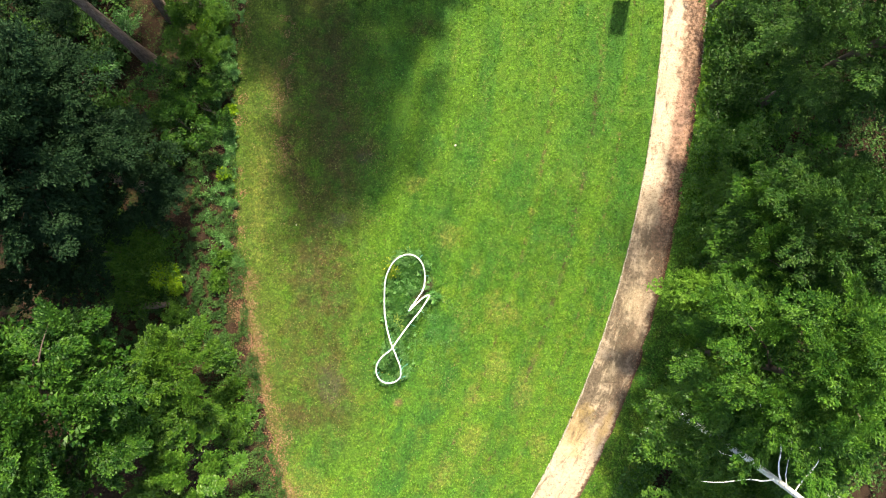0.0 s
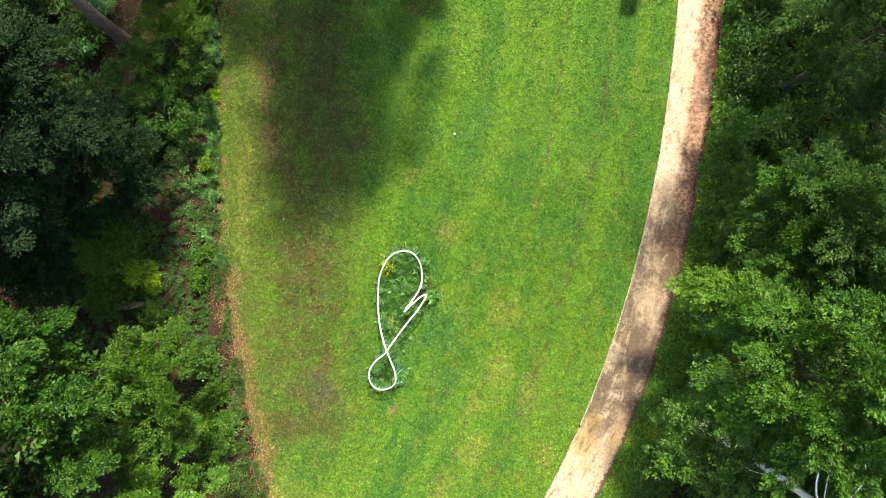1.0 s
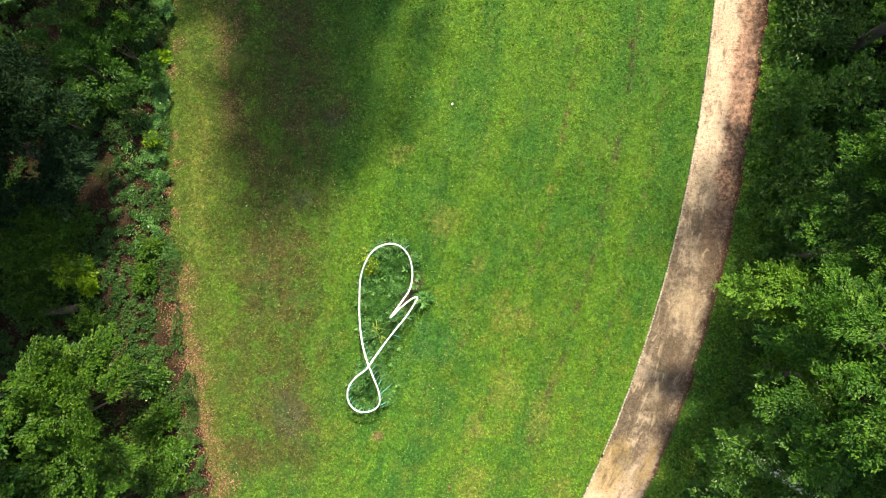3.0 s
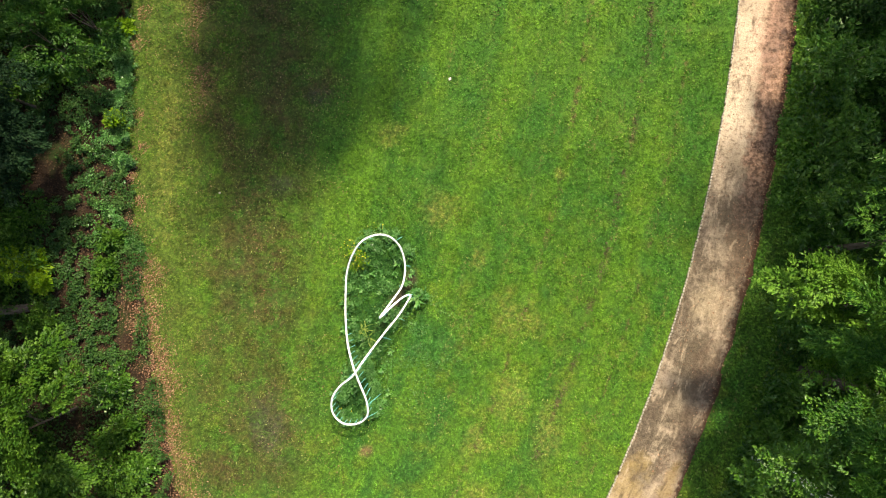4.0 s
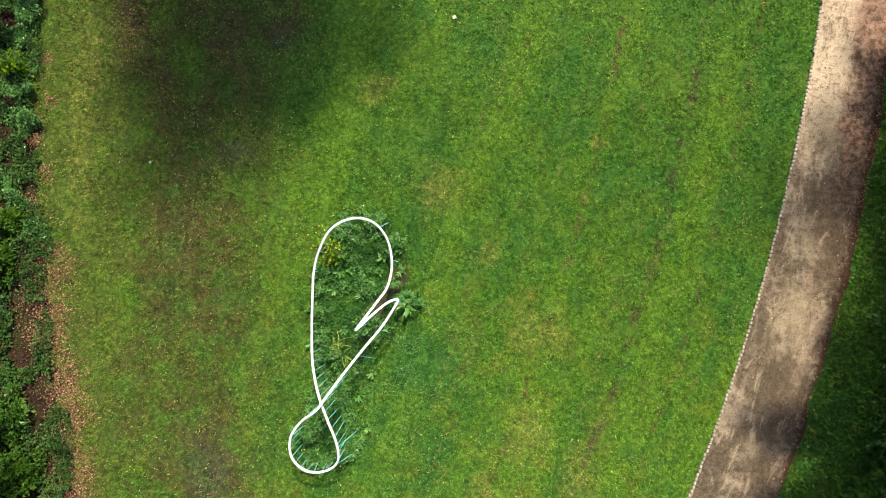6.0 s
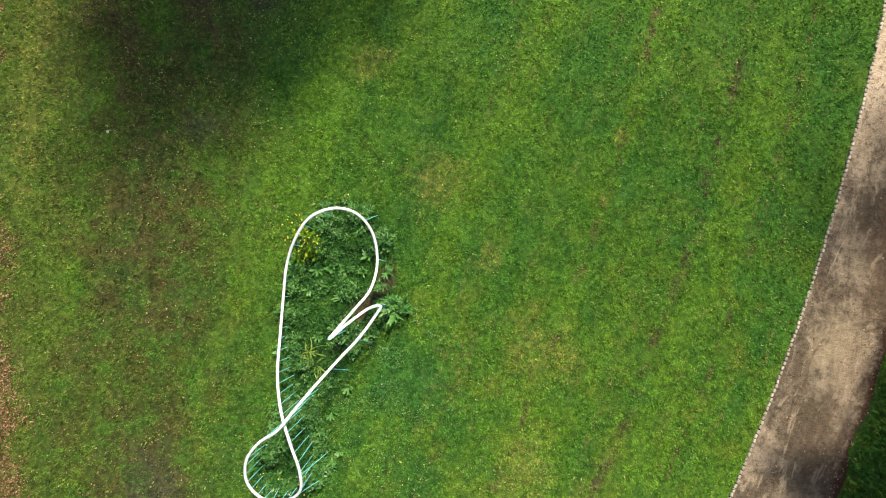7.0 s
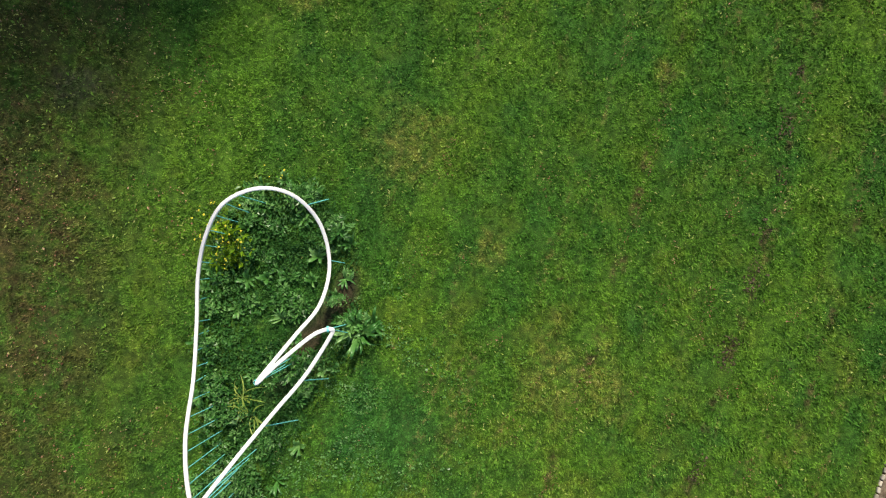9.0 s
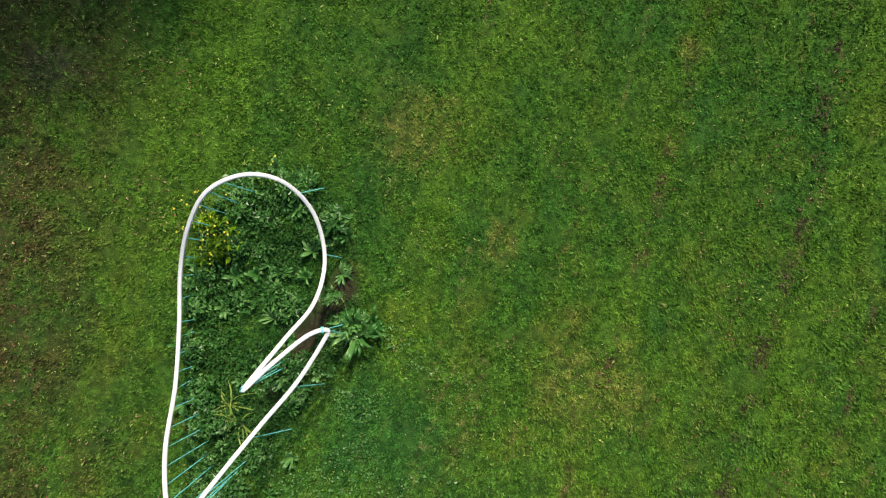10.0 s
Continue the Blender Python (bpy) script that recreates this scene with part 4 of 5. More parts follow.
keep = patchy(x, y, 1.1, 0.05) & (rng.uniform(size=n) < 0.75)
x, y = x[keep], y[keep]
scatter("turf_crumbs", x, y, lawn_height(x, y) + rng.uniform(0.015, 0.045, len(x)), 0.014 + 0.026 * rng.uniform(0, 1, len(x)) ** 2, LITTER, "brown dry crumbs scattered in the worn turf", "leaf litter", 35, 0.4, 0.6)
n = 46000
x, y = rng.uniform(-18, -9, n), rng.uniform(-11, 15, n)
keep = x < lawn_west(y)
x, y = x[keep], y[keep]
scatter("woodland_litter", x, y, rng.uniform(-0.02, 0.03, len(x)), 0.055, LITTER_SHADED, "brown fallen leaves on the woodland floor", "leaf litter", 18, 0.3)
n = 78000
x, y = rng.uniform(-16, -9.7, n), rng.uniform(-3.2, 6.0, n)
keep = patchy(x, y, 3.6, -0.08) & patchy(x, y, 1.1, -0.42) & (x < lawn_west(y) - 0.35)
x, y = x[keep], y[keep]
scatter("ivy", x, y, rng.uniform(0.03, 0.20, len(x)), 0.062 * rng.uniform(0.7, 1.4, len(x)), LEAF_IVY, "small dark ivy leaves creeping over the brown woodland floor", "ivy", 33, 0.45, 0.8)
n = 9000
y = rng.uniform(4.2, 12.5, n)
x = -7.42 + 0.03 * (y - 8) + rng.normal(0, 0.26, n) + 0.12 * np.sin(y * 1.3)
keep = patchy(x, y, 1.9, -0.05) & (rng.uniform(size=n) < np.clip((y - 4.2) / 2.5, 0.1, 1))
x, y, n = x[keep], y[keep], int(keep.sum())
scatter("lawn_litter", x, y, lawn_height(x, y) + 0.03, 0.018 + 0.025 * rng.uniform(0, 1, n) ** 2, LITTER, "thin line of dry leaves lying on the lawn", "leaf litter", 19, 0.3)
n = 40000
y = rng.uniform(0.8, 13.5, n)
x = lawn_edge(y) + 0.16 - np.abs(rng.normal(0, 0.50, n))
keep = patchy(x, y, 1.8, -0.05)
x, y = x[keep], y[keep]
mound = np.array([noise.noise((a * 2.2, b * 2.2, 5.7)) for a, b in zip(x, y)])
scatter("edge_herbs", x, y, rng.uniform(0.03, 0.16, len(x)) + np.clip(mound + 0.2, 0, 1) * 0.45, 0.050 * rng.uniform(0.7, 1.4, len(x)), LEAF_HERB, "fresh small-leaved herbs in a strip along the lawn", "ground cover", 26, 0.6, 0.65)
n = 7000
y = rng.uniform(-10.5, 14, n)
x = path_east(y) + 0.05 - np.abs(rng.normal(0, 0.36, n))
keep = rng.uniform(size=n) < np.clip(0.15 + (y - 0.5) / 5.0, 0.15, 0.9)
x, y, n = x[keep], y[keep], int(keep.sum())
scatter("path_litter", x, y, rng.uniform(0.012, 0.03, n), 0.040, LITTER, "brown leaf crumbs along the path's shaded edge", "leaf litter", 20, 0.3)

n = 40000
y = rng.uniform(-11, 16, n)
x = path_east(y) + rng.uniform(1.2, 13.0, n)
keep = patchy(x, y, 0.9, -0.40)
x, y = x[keep], y[keep]
scatter("undergrowth", x, y, rng.uniform(0.02, 0.5, len(x)), 0.12 * rng.uniform(0.7, 1.4, len(x)), LEAF_COVER, "low leafy undergrowth below the eastern trees", "ground cover", 34, 0.6, 0.6)

n = 5000
y = rng.uniform(-10.5, 14, n)
x = kerb_line(y) + 0.08 + rng.uniform(0, 1, n) * (path_east(y) - kerb_line(y) - 0.1)
keep = patchy(x, y, 1.1, -0.05)
x, y = x[keep], y[keep]
scatter("path_crumbs", x, y, rng.uniform(0.004, 0.014, len(x)), 0.014 + 0.045 * rng.uniform(0, 1, len(x)) ** 4, LITTER, "dark crumbs of bark and leaf trodden into the path", "leaf litter", 21, 0.4)

# ------------------------------------------------------------------ the loop sculpture
LOOP = [(-1.41, -1.08, 1.50), (-1.06, -0.56, 1.20), (-0.83, -0.15, 0.75), (-0.77, 0.39, 0.50), (-0.88, 0.93, 0.70), (-1.17, 1.26, 1.00), (-1.57, 1.32, 1.20), (-2.01, 1.12, 1.20), (-2.32, 0.72, 0.95), (-2.52, 0.20, 0.65), (-2.57, -0.48, 0.50), (-2.54, -1.21, 0.60), (-2.38, -1.86, 1.15), (-2.18, -2.45, 1.45), (-1.96, -2.98, 1.50), (-1.78, -3.50, 1.35), (-1.79, -3.95, 1.10), (-2.10, -4.23, 0.85), (-2.52, -4.23, 0.85), (-2.80, -3.91, 1.00), (-2.80, -3.45, 1.20), (-2.55, -3.06, 1.40), (-2.18, -2.76, 1.60), (-1.96, -2.45, 1.60), (-1.66, -2.02, 1.40), (-1.27, -1.50, 1.25), (-0.91, -1.05, 1.20), (-0.62, -0.59, 1.25), (-0.56, -0.44, 1.30), (-0.78, -0.51, 1.35), (-1.15, -0.83, 1.45)]


def ring_point(u):
    """A place on the closed curve through LOOP, u counting its corners."""
    n = len(LOOP)
    k, t = int(math.floor(u)), u - math.floor(u)
    a, b, c, d = (np.array(LOOP[(k + j) % n]) for j in (-1, 0, 1, 2))
    return 0.5 * (2 * b + (c - a) * t + (2 * a - 5 * b + 4 * c - d) * t**2 + (3 * b - a - 3 * c + d) * t**3)


def ribbon(points, wide, thick):
    """A closed rounded band that lies flat along points."""
    p = np.asarray(points)
    ahead = np.roll(p, -1, 0) - np.roll(p, 1, 0)
    ahead /= np.linalg.norm(ahead, axis=1)[:, None]
    side = np.cross(ahead, [0, 0, 1.0])
    side /= np.linalg.norm(side, axis=1)[:, None]
    up = np.cross(side, ahead)
    a = np.linspace(0, 2 * np.pi, 12, endpoint=False)
    sx, sz = np.sign(np.cos(a)) * np.abs(np.cos(a)) ** 0.5 * wide / 2, np.sign(np.sin(a)) * np.abs(np.sin(a)) ** 0.5 * thick / 2
    v = p[:, None] + side[:, None] * sx[None, :, None] + up[:, None] * sz[None, :, None]
    n, k = len(p), 12
    i, j = np.meshgrid(np.arange(n), np.arange(k), indexing="ij")
    f = np.stack([i * k + j, i * k + (j + 1) % k, (i + 1) % n * k + (j + 1) % k, (i + 1) % n * k + j], -1).reshape(-1, 4)
    return v.reshape(-1, 3), f


sculpture = thing("garden_sculpture", (-1.7, -1.5, 0.02), "white looped band on thin teal rods above a bed", "sculpture")
base = np.array([-1.7, -1.5, 0.02])
curve = np.array([ring_point(u) for u in np.arange(0, len(LOOP), 0.1)])
v, f = ribbon(curve - base, 0.051, 0.040)
part("band", mesh_of("band", v, f, WHITE, True), WHITE, sculpture, "smooth white plastic band")
for u in (0.0, 28.35):
    clip_line = np.array([ring_point(w) for w in u + np.linspace(-0.07, 0.07, 7)]) - base
    v, f = tube(clip_line, np.full(7, 0.037), 10)
    part("sleeve", mesh_of("sleeve", v, f, TEAL, True), TEAL, sculpture, "teal sleeve at a sharp bend")
rng = np.random.default_rng(9)
rods = [(u, (rng.normal(0, 0.02), rng.normal(0, 0.02))) for u in np.concatenate([np.arange(7.0, 10.0, 0.42), np.arange(10.2, 13.9, 0.29)])]
rods += [(u, (rng.normal(0, 0.02), rng.normal(0, 0.03))) for u in np.arange(14.0, 22.4, 0.36)]
rods += [(22.6, (0.10, 0.16)), (23.2, (0.02, 0.0)), (23.5, (0.03, 0.0)), (24.7, (0.17, -0.20)), (25.9, (0.14, -0.16)), (28.2, (0.10, -0.17)), (28.6, (0.2, 0.02)), (0.0, (0.03, 0.2)), (0.25, (0.06, 0.08)), (30.7, (0.08, 0.05)), (0.1, (0.02, 0.04)),
         (1.8, (-0.12, 0.08)), (3.1, (0.16, -0.02)), (4.6, (0.14, 0.22)), (5.8, (0.03, 0.12)), (6.6, (0.05, 0.05)), (15.2, (0.28, 0.1)), (16.3, (0.30, 0.02))]
for u, (dx, dy) in rods:
    top = ring_point(u) - base
    line = np.stack([top, top * 0.5 + 0.5 * np.array([top[0] + dx, top[1] + dy, -0.05]), [top[0] + dx, top[1] + dy, -0.05]])
    v, f = tube(line, [0.0075, 0.0075, 0.0075], 6)
    part("rod", mesh_of("rod", v, f, TEAL, True), TEAL, sculpture)


# ------------------------------------------------------------------ the bed's plants
def rosette(x, y, n, length, width, seed, leaf, name, label, rise=0.5, stems=0, curl=0.12, group="plants of the bed"):
    """A herb with long arching leaves; some carry yellow flowers on thin stems."""
    rng = np.random.default_rng(seed)
    root = thing(name, (x, y, 0.02), label, "plant", group)
    V, F = [], []
    for k in range(n):
        a = rng.uniform(0, 2 * np.pi) if n < 30 else 2 * np.pi * (k / n) + rng.normal(0, 0.5)
        L, W = length * rng.uniform(0.4, 1.2), width * rng.uniform(0.6, 1.15)
        lift = rise * rng.uniform(0.6, 1.3)
        q = np.linspace(0, 1, 6)
        out = L * np.sin(q * 1.25) / 0.95
        high = L * lift * np.sin(q * 2.3) + 0.02
        w = W * np.sin(np.clip(q * 0.93 + 0.06, 0, 1) * np.pi) ** 0.8
        ahead, side = np.array([np.cos(a), np.sin(a), 0]), np.array([-np.sin(a), np.cos(a), 0])
        mid = ahead * out[:, None] + np.array([0, 0, 1.0]) * high[:, None] + side * (rng.normal(0, curl) * L * q**2)[:, None]
        edge = np.array([0, 0, 1.0]) * w[:, None] * 0.22
        rows = np.stack([mid - side * w[:, None] / 2 + edge, mid, mid + side * w[:, None] / 2 + edge], 1)
        V.append(rows.reshape(-1, 3))
        i, j = np.meshgrid(np.arange(5), np.arange(2), indexing="ij")
        F.append(np.stack([i * 3 + j, i * 3 + j + 1, (i + 1) * 3 + j + 1, (i + 1) * 3 + j], -1).reshape(-1, 4) + 18 * k)
    part("foliage", mesh_of("foliage", np.concatenate(V), np.concatenate(F), leaf, True), leaf, root)
    for k in range(stems):
        a, r, h = rng.uniform(0, 6.28), rng.uniform(0.05, 0.34), rng.uniform(0.35, 0.7)
        tip = np.array([np.cos(a) * r, np.sin(a) * r, h])
        q = np.linspace(0, 1, 4)[:, None]
        v, f = tube(tip * q + np.array([0, 0, 0.05]) * np.sin(q * 3.1), [0.004] * 4, 5)
        stem = part("stem", mesh_of("stem", v, f, STEM, True), STEM, root)
        w = 2 * np.pi * np.arange(12) / 12
        rim = np.stack([np.cos(w), np.sin(w), 0 * w], 1) * (0.012 + 0.008 * (np.arange(12) % 2))[:, None] * rng.uniform(0.5, 1.0)
        v = np.concatenate([[[0, 0, 0.008]], rim, [[0, 0, -0.006]]]) + tip
        j = np.arange(12)
        f = np.concatenate([np.stack([0 * j, j + 1, (j + 1) % 12 + 1], 1), np.stack([0 * j + 13, (j + 1) % 12 + 1, j + 1], 1)])
        part("flower", mesh_of("flower", v, f, PETAL), PETAL, stem, "small yellow flower head")
    return root


rosette(-0.38, -0.55, 34, 0.31, 0.052, 1, LEAF_BED, "dock_plant", "large dock plant with long drooping green leaves", 1.25, curl=0.3)
rosette(-0.20, -0.45, 24, 0.26, 0.046, 2, LEAF_BED, "dock_plant", "large dock plant with long drooping green leaves", 1.0, curl=0.3)
rosette(-2.05, -1.55, 15, 0.30, 0.028, 3, LEAF_PALE, "wilted_plant", "pale wilted herb with drooping straw-green stems", 0.35, curl=0.7)
rosette(-1.90, -1.78, 12, 0.28, 0.026, 4, LEAF_PALE, "wilted_plant", "pale wilted herb with drooping straw-green stems", 0.5, curl=0.7)
for k, (x, y) in enumerate([(-2.42, 0.92), (-2.24, 0.72), (-2.18, 0.5), (-2.60, -4.05), (-1.82, -3.92), (-2.35, 1.05), (-1.55, 1.62)]):
    rosette(x, y, 18, 0.13, 0.04, 20 + k, LEAF_LIME_LIT if k < 3 else LEAF_BED, "flowering_herb", "wild herb with small yellow flowers", 0.7, stems=15 if k < 3 else 6)
for k, (x, y) in enumerate([(-1.43, 1.10), (-1.25, 1.05), (-0.73, 0.97), (-1.02, 0.51), (-1.43, 0.20), (-1.09, 0.16), (-2.17, -0.27), (-2.50, -1.40), (-0.55, 0.70), (-2.04, 0.15),
                             (-1.17, 1.47), (-1.75, 0.18), (-1.60, 0.30), (-2.35, -1.75), (-2.62, -0.75), (-1.95, -2.4), (-1.41, -3.64), (-1.30, -3.45), (-2.2, -2.75), (-2.45, -3.4),
                             (-2.15, -3.75), (-1.6, -4.1), (-2.95, -3.5), (-2.9, -3.9), (-1.5, -2.7), (-1.7, -3.1), (-1.2, -2.2), (-1.9, -1.2), (-1.5, -0.4), (-2.3, 0.35),
                             (-2.62, 0.3), (-2.66, -1.55), (-1.85, 1.5), (-0.62, 0.2)]):
    n_leaf = 8 + 3 * (k % 4)
    rosette(x, y, n_leaf + 4, 0.11 + 0.015 * (k % 5), 0.034 + 0.005 * (k % 4), 60 + k, LEAF_BED, "broadleaf_herb", "low broad-leaved green herb under the white band", 0.7 + 0.2 * (k % 3), curl=0.35)

rng = np.random.default_rng(88)
for k in range(64):
    x, y, _ = ring_point(k * 31 / 64) + rng.normal(0, 0.12, 3) + [0.06, 0.02, 0]
    if math.hypot(x + 0.9, y + 0.6) > 0.35:
        rosette(x, y, int(rng.integers(6, 15)), rng.uniform(0.07, 0.13), rng.uniform(0.032, 0.058), 900 + k, LEAF_BED, "broadleaf_herb", "low broad-leaved green herb under the white band", rng.uniform(0.4, 0.9))

def wild_herb(x, y, r, h, seed, leaf, label):
    """A bushy weed: a few stems with leaves in fans."""
    rng = np.random.default_rng(seed)
    root = thing("wild_herb", (x, y, 0.02), label, "plant", "plants of the bed")
    tips = np.stack([rng.normal(0, r * 0.55, 7), rng.normal(0, r * 0.55, 7), h * rng.uniform(0.45, 1.0, 7)], 1)
    for tip in tips[:4]:
        q = np.linspace(0, 1, 4)[:, None]
        v, f = tube(tip * q * [1, 1, 1] - [0, 0, 0.03], [0.004] * 4, 5)
        part("stem", mesh_of("stem", v, f, STEM, True), STEM, root)
    v, f = sprays(rng, tips, np.full(7, r * 0.8), 4, 4, r * 0.5, droop=0.35, slim=0.45)
    v[:, 2] = np.maximum(v[:, 2], 0.02)
    part("foliage", mesh_of("foliage", v, f, leaf), leaf, root)


HERB = "bushy light green weed growing around the white band"
for k, (x, y, r, h) in enumerate([(-2.30, 0.80, 0.17, 0.45), (-2.14, 0.55, 0.16, 0.42), (-2.32, 0.42, 0.13, 0.38)]):
    wild_herb(x, y, r, h, 1100 + k, LEAF_LIME_LIT, "lime green flowering weed inside the white band")
for k in range(58):
    at = ring_point(rng.uniform(0, 31))
    x, y = at[:2] + rng.normal(0, 0.09, 2) + [0.10, 0.03]
    if math.hypot(x + 0.85, y + 0.55) > 0.42:
        wild_herb(x, y, rng.uniform(0.09, 0.17), rng.uniform(0.14, 0.40), 1200 + k, LEAF_HERB if k % 3 else LEAF_BED, HERB)
for k in range(44):
    x, y = ring_point(rng.uniform(6.0, 23.0))[:2] + rng.normal(0, 0.10, 2) + [rng.choice([-0.06, 0.14]), 0.02]
    wild_herb(x, y, rng.uniform(0.08, 0.14), rng.uniform(0.12, 0.34), 1400 + k, LEAF_BED, HERB)
for k in range(9):
    x, y = rng.uniform(-2.35, -1.05), rng.uniform(-0.5, 1.1)
    wild_herb(x, y, rng.uniform(0.08, 0.16), rng.uniform(0.12, 0.30), 1300 + k, LEAF_HERB, HERB)

# rank grass that the mower leaves under the band
flat = curve[::3, :2]
rng = np.random.default_rng(23)
pick = flat[rng.integers(0, len(flat), 9000)] + rng.normal(0, 0.13, (9000, 2)) + [0.08, 0.04]
fill = rng.uniform([-2.5, -4.2], [-0.7, 1.4], (12000, 2))
near = np.array([np.abs(flat[:, 1] - p[1]).argsort()[:8] for p in fill])
inside = np.array([(flat[k, 0].min() < p[0] < flat[k, 0].max()) for p, k in zip(fill, near)])
fringe = np.array([ring_point(u)[:2] for u in rng.uniform(15.0, 21.5, 2600)]) + rng.normal(0, 0.10, (2600, 2)) + [0.0, -0.13]
spot = np.concatenate([pick, fringe, fill[inside]])


spot = spot[off_soil(spot)]
herb = np.concatenate([fill[inside], pick[::2] + rng.normal(0, 0.05, (4500, 2))])
herb = herb[off_soil(herb)]
herb = herb[patchy(herb[:, 0], herb[:, 1], 2.5, -0.15)]
scatter("bed_herbs", herb[:, 0], herb[:, 1], rng.uniform(0.03, 0.16, len(herb)), 0.045, LEAF_RANK, "small-leaved weeds filling the bed", "weeds", 24, 0.5, 0.7)
weed_x, weed_y = in_band(rng, 30000, -6, 9, -9, 11, lawn_west, lambda y: kerb_line(y) - 0.2)
keep = patchy(weed_x, weed_y, 1.7, 0.0)
weed_x, weed_y = weed_x[keep], weed_y[keep]
scatter("clover_tufts", weed_x, weed_y, lawn_height(weed_x, weed_y) + rng.uniform(0.02, 0.05, len(weed_x)), 0.020 + 0.040 * rng.uniform(0, 1, len(weed_x)) ** 2, LEAF_TIP, "light green leaf tufts among the mown grass", "weeds", 36, 0.4, 0.5)
weed_x, weed_y = in_band(rng, 9000, -7, 8, -5, 7, lawn_west, lambda y: kerb_line(y) - 0.2)
keep = patchy(weed_x, weed_y, 1.3, 0.10)
weed_x, weed_y = weed_x[keep], weed_y[keep]
scatter("lawn_weeds", weed_x, weed_y, lawn_height(weed_x, weed_y) + rng.uniform(0.02, 0.05, len(weed_x)), 0.022 + 0.035 * rng.uniform(0, 1, len(weed_x)) ** 2, LEAF_PALE, "pale broad weed leaves among the grass", "weeds", 25, 0.35, 0.4)
a, L, lean = rng.uniform(0, 6.28, len(spot)), rng.uniform(0.06, 0.17, len(spot)), rng.uniform(0.2, 1.1, len(spot))
foot = np.stack([spot[:, 0], spot[:, 1], np.full(len(spot), 0.02)], 1)
side = np.stack([-np.sin(a), np.cos(a), 0 * a], 1) * 0.006
tip = foot + np.stack([np.cos(a) * np.sin(lean), np.sin(a) * np.sin(lean), np.cos(lean)], 1) * L[:, None]
V = np.stack([foot - side, foot + side, tip], 1).reshape(-1, 3)
tagged(new("bed_grass", mesh_of("bed_grass", V, np.arange(len(V)).reshape(-1, 3), LEAF_RANK)), "rank dark green grass under the white band", "grass", kind="stuff")

# clover in the grass beside the band
rng = np.random.default_rng(27)
n = 5200
x, y = rng.normal(-0.5, 0.75, n), rng.normal(-1.7, 1.0, n)
keep = patchy(x, y, 1.9, 0.02) & (x > -1.9 + 0.62 * (y + 2.4))
x, y = x[keep], y[keep]
scatter("clover", x, y, lawn_height(x, y) + rng.uniform(0.02, 0.05, len(x)), 0.020 + 0.02 * rng.uniform(0, 1, len(x)), LEAF_HERB, "low bluish green clover leaves in the grass", "weeds", 28, 0.35, 0.8)

# dry clippings left in rows by the mower
rng = np.random.default_rng(31)
n = 15000
y = rng.uniform(-8, 9, n)
x = kerb_line(y) - rng.choice([0.9, 1.45, 2.0, 2.6, 3.3, 4.0, 4.75, 5.5, 6.2, 7.0, 7.7], n) + rng.normal(0, 0.08, n)
keep = patchy(x, y, 1.4, 0.16) & (x < kerb_line(y) - 0.3) & (x > -0.4)
x, y = x[keep], y[keep]
scatter("grass_clippings", x, y, lawn_height(x, y) + rng.uniform(0.015, 0.04, len(x)), 0.014 + 0.03 * rng.uniform(0, 1, len(x)) ** 2, LITTER, "dry tan clippings lying in rows on the lawn", "grass clippings", 32, 0.4, 0.35)

# crumbs of soil thrown up along the wheel lines in the lawn
rng = np.random.default_rng(29)
n = 4000
y = rng.uniform(-6, 9, n)
x = kerb_line(y) - 2.76 + 0.06 * np.sin(y * 1.9) + rng.normal(0, 0.08, n)
keep = patchy(x, y, 2.2, 0.08)
x, y = x[keep], y[keep]
scatter("soil_crumbs", x, y, lawn_height(x, y) + rng.uniform(0.01, 0.035, len(x)), 0.018 + 0.030 * rng.uniform(0, 1, len(x)) ** 2, CLOD, "brown crumbs of soil along a wheel line in the lawn", "soil", 30, 0.6, 0.8)

# ------------------------------------------------------------------ odds and ends
for x, y, s, turn in ((0.57, 6.41, 0.04, 20), (-6.66, 2.71, 0.028, 70)):
    bm = bmesh.new()
    bmesh.ops.create_grid(bm, x_segments=4, y_segments=4, size=s)
    for vert in bm.verts:
        vert.co.z = 0.05 + 0.3 * s * math.sin(vert.co.x * 40) * math.cos(vert.co.y * 31)
    bmesh.ops.solidify(bm, geom=bm.faces[:], thickness=0.002)
    me = bpy.data.meshes.new("scrap_of_paper")
    bm.to_mesh(me)
    bm.free()
    me.materials.append(PAPER)
    scrap = tagged(new("scrap_of_paper", me), "crumpled white scrap of paper on the grass", "litter")
    scrap.matrix_world = pose(x, y, 0.0, 0, 0, turn)

v, f = tube(np.array([[-1.0, -0.1, 0.14], [-0.4, 0.0, 0.16], [0.3, 0.02, 0.15], [0.9, 0.12, 0.13]]), [0.14, 0.16, 0.15, 0.12], 12)
log = new("fallen_log", mesh_of("fallen_log", v, f, PLANK, True))
log.location = (-13.1, -1.0, 0.0)
tagged(log, "grey weathered fallen log among the shrubs", "log")

# the board beside the path, whose shadow falls on the lawn
board = thing("notice_board", (8.37, 13.58, 0.0), "upright wooden notice board on two posts", "notice board")
for dx in (-0.33, 0.33):
    bm = bmesh.new()
    bmesh.ops.create_cube(bm, size=1, matrix=Matrix.Translation((dx, 0, 1.35)) @ Matrix.Diagonal((0.09, 0.09, 2.9, 1)))
    bmesh.ops.bevel(bm, geom=bm.edges[:], offset=0.01, segments=2, affect="EDGES")
    part("post", bm, PLANK, board)
bm = bmesh.new()
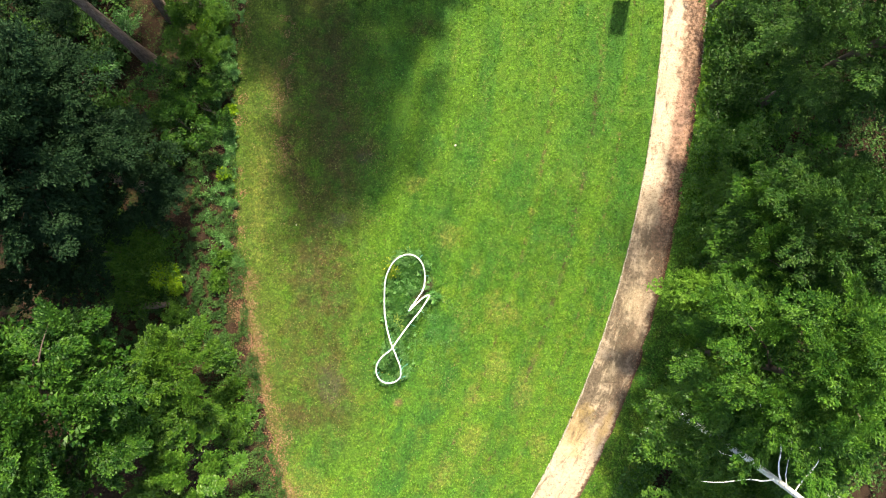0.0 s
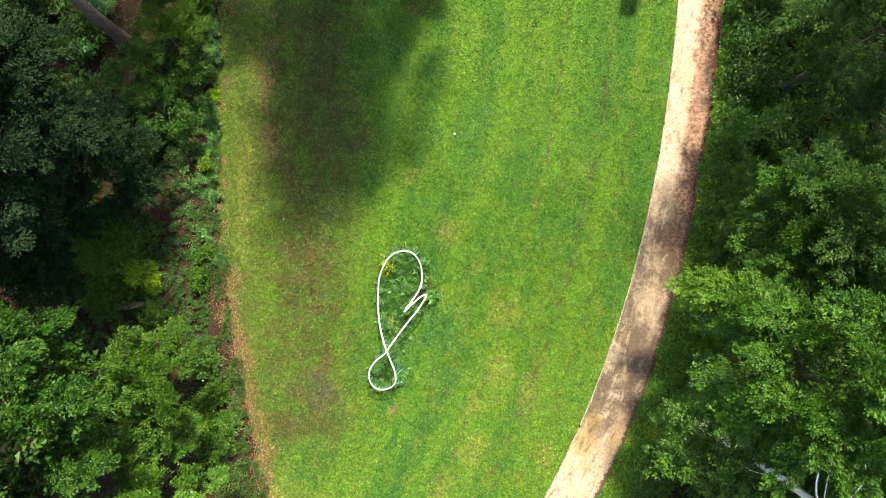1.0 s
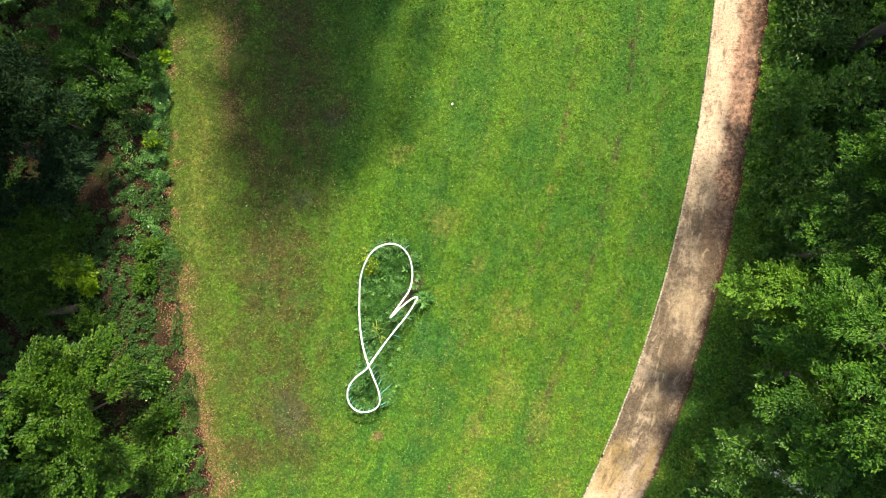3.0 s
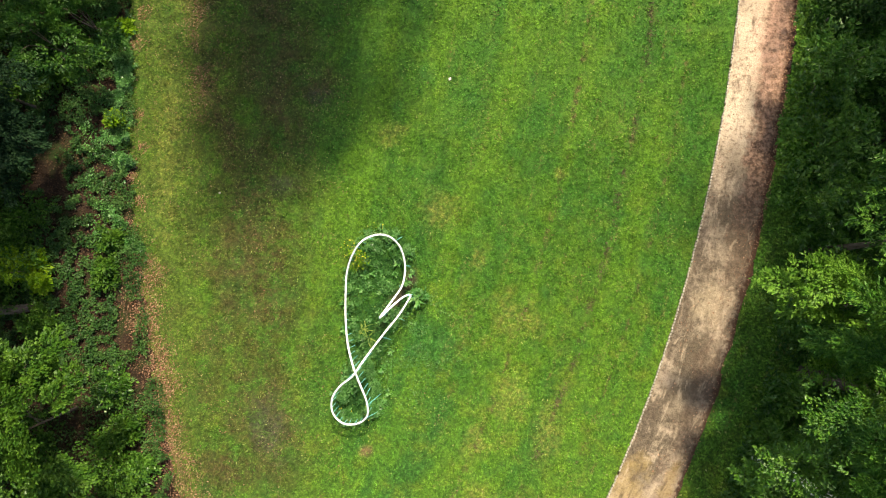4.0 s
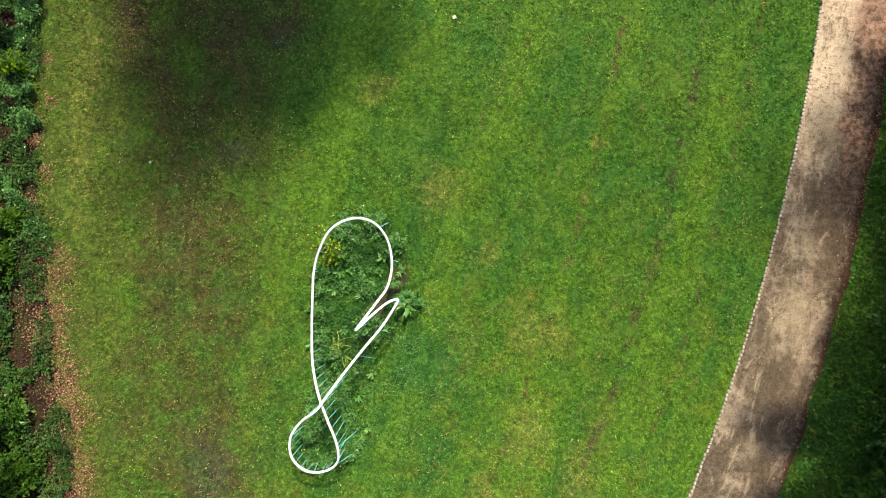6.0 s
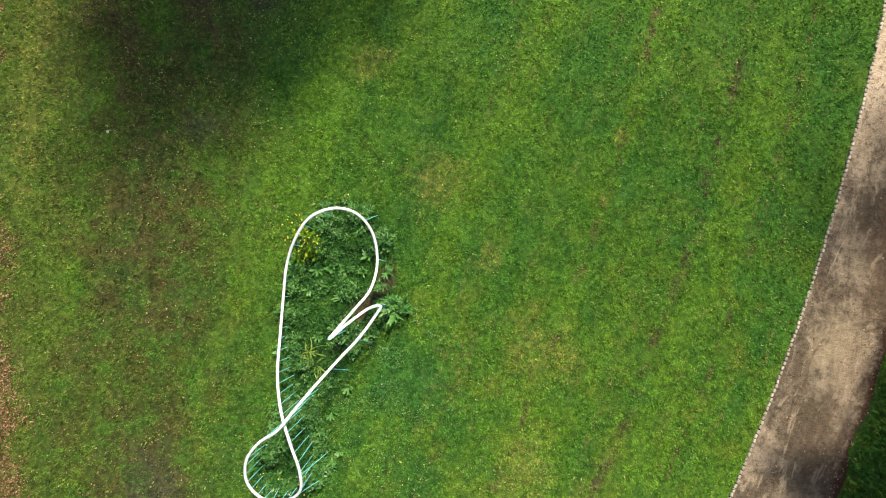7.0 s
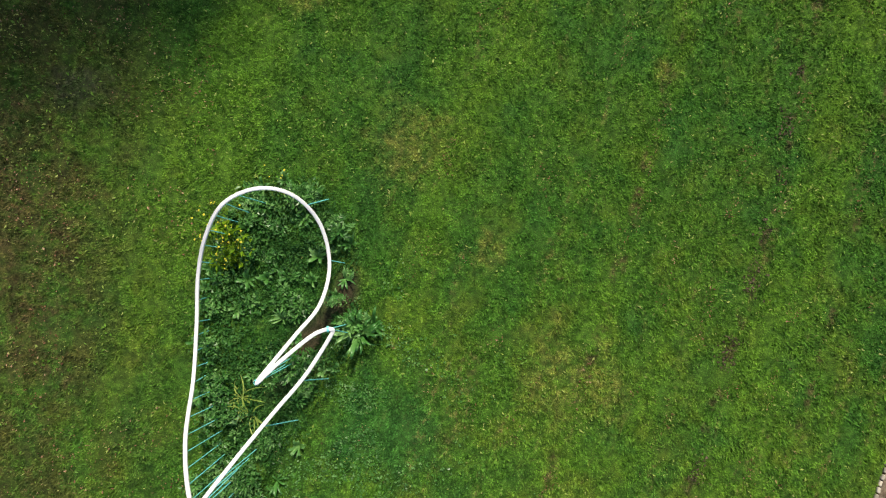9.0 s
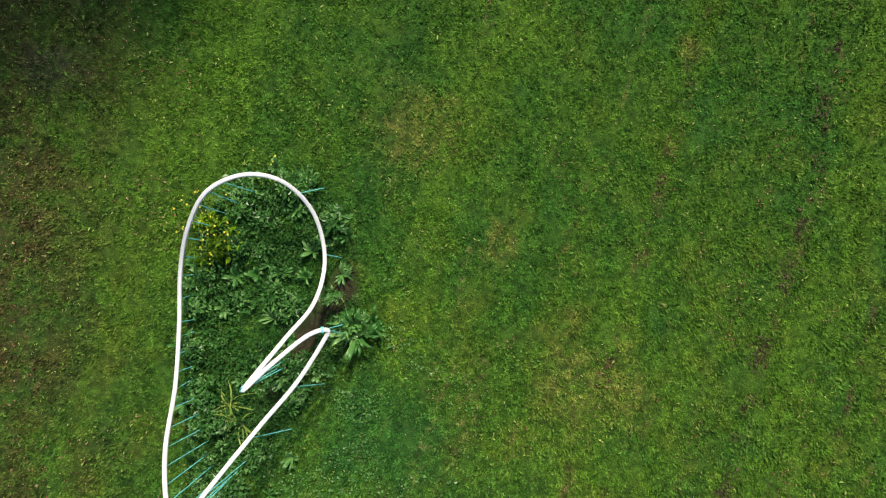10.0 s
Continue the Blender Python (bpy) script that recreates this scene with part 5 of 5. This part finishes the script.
bmesh.ops.create_cube(bm, size=1, matrix=Matrix.Translation((0, -0.06, 1.6)) @ Matrix.Diagonal((0.74, 0.04, 2.4, 1)))
bmesh.ops.bevel(bm, geom=bm.edges[:], offset=0.008, segments=2, affect="EDGES")
part("panel", bm, PLANK, board)

# woods beyond, on both sides
seed_tree = tree("tree", -19.5, 0.0, 12.5, (0.0, 0.0, 7.4, 3.2, 3.2, 4.6), 31, LEAF_OAK, BARK, "woodland tree behind the lawn's edge", clumps=20, clump=1.9, twigs=8, per_twig=12, size=0.40, group="woods around the lawn")
rng = np.random.default_rng(3)
for k in range(34):
    west = k % 2
    x = rng.uniform(-34, -18.5) if west else rng.uniform(19.5, 34)
    y = -24 + 50 * (k // 2) / 16 + rng.uniform(-1.2, 1.2)
    copy_thing(seed_tree, pose(x, y, 0, 0, 0, rng.uniform(0, 360)))

# ------------------------------------------------------------------ kerb setts
def sett(seed):
    rng = random.Random(seed)
    bm = bmesh.new()
    bmesh.ops.create_cube(bm, size=1)
    for vert in bm.verts:
        up = vert.co.z > 0
        vert.co.x *= 0.054 * (0.88 if up else 1) * rng.uniform(0.92, 1.06)
        vert.co.y *= 0.086 * (0.90 if up else 1) * rng.uniform(0.92, 1.06)
        vert.co.z *= 0.09 * rng.uniform(0.92, 1.06)
    bmesh.ops.bevel(bm, geom=[e for e in bm.edges if max(v.co.z for v in e.verts) > 0], offset=0.010, segments=1, affect="EDGES")
    me = bpy.data.meshes.new("kerb_stone")
    bm.to_mesh(me)
    bm.free()
    me.materials.append(KERB)
    return me


SETTS = [sett(k) for k in range(6)]
rng = random.Random(8)


def kerb(parent_label, edge, y0, y1, gap, sink):
    row = thing("kerb", (0, 0, 0), parent_label, "kerb", kind="structure")
    y = y0
    while y < y1:
        slope = float(edge(y + 0.05) - edge(y - 0.05)) / 0.1
        if rng.random() > gap:
            ob = new("kerb_stone", rng.choice(SETTS))
            ob.matrix_basis = pose(float(edge(y)) + rng.gauss(0, 0.006), y, -0.010 - sink * rng.random(), rng.gauss(0, 3), rng.gauss(0, 3), -math.degrees(math.atan(slope)) + rng.gauss(0, 4))
            ob.parent = row
        y += 0.098 / math.sqrt(1 + slope * slope) * rng.uniform(0.97, 1.05)
    return row


kerb("row of small pale stone setts edging the path", kerb_line, -9.6, 13.6, 0.02, 0.02)
kerb("sunken pale stone setts showing along the path's far edge", lambda y: path_east(y) + 0.05, 10.2, 13.6, 0.25, 0.035)
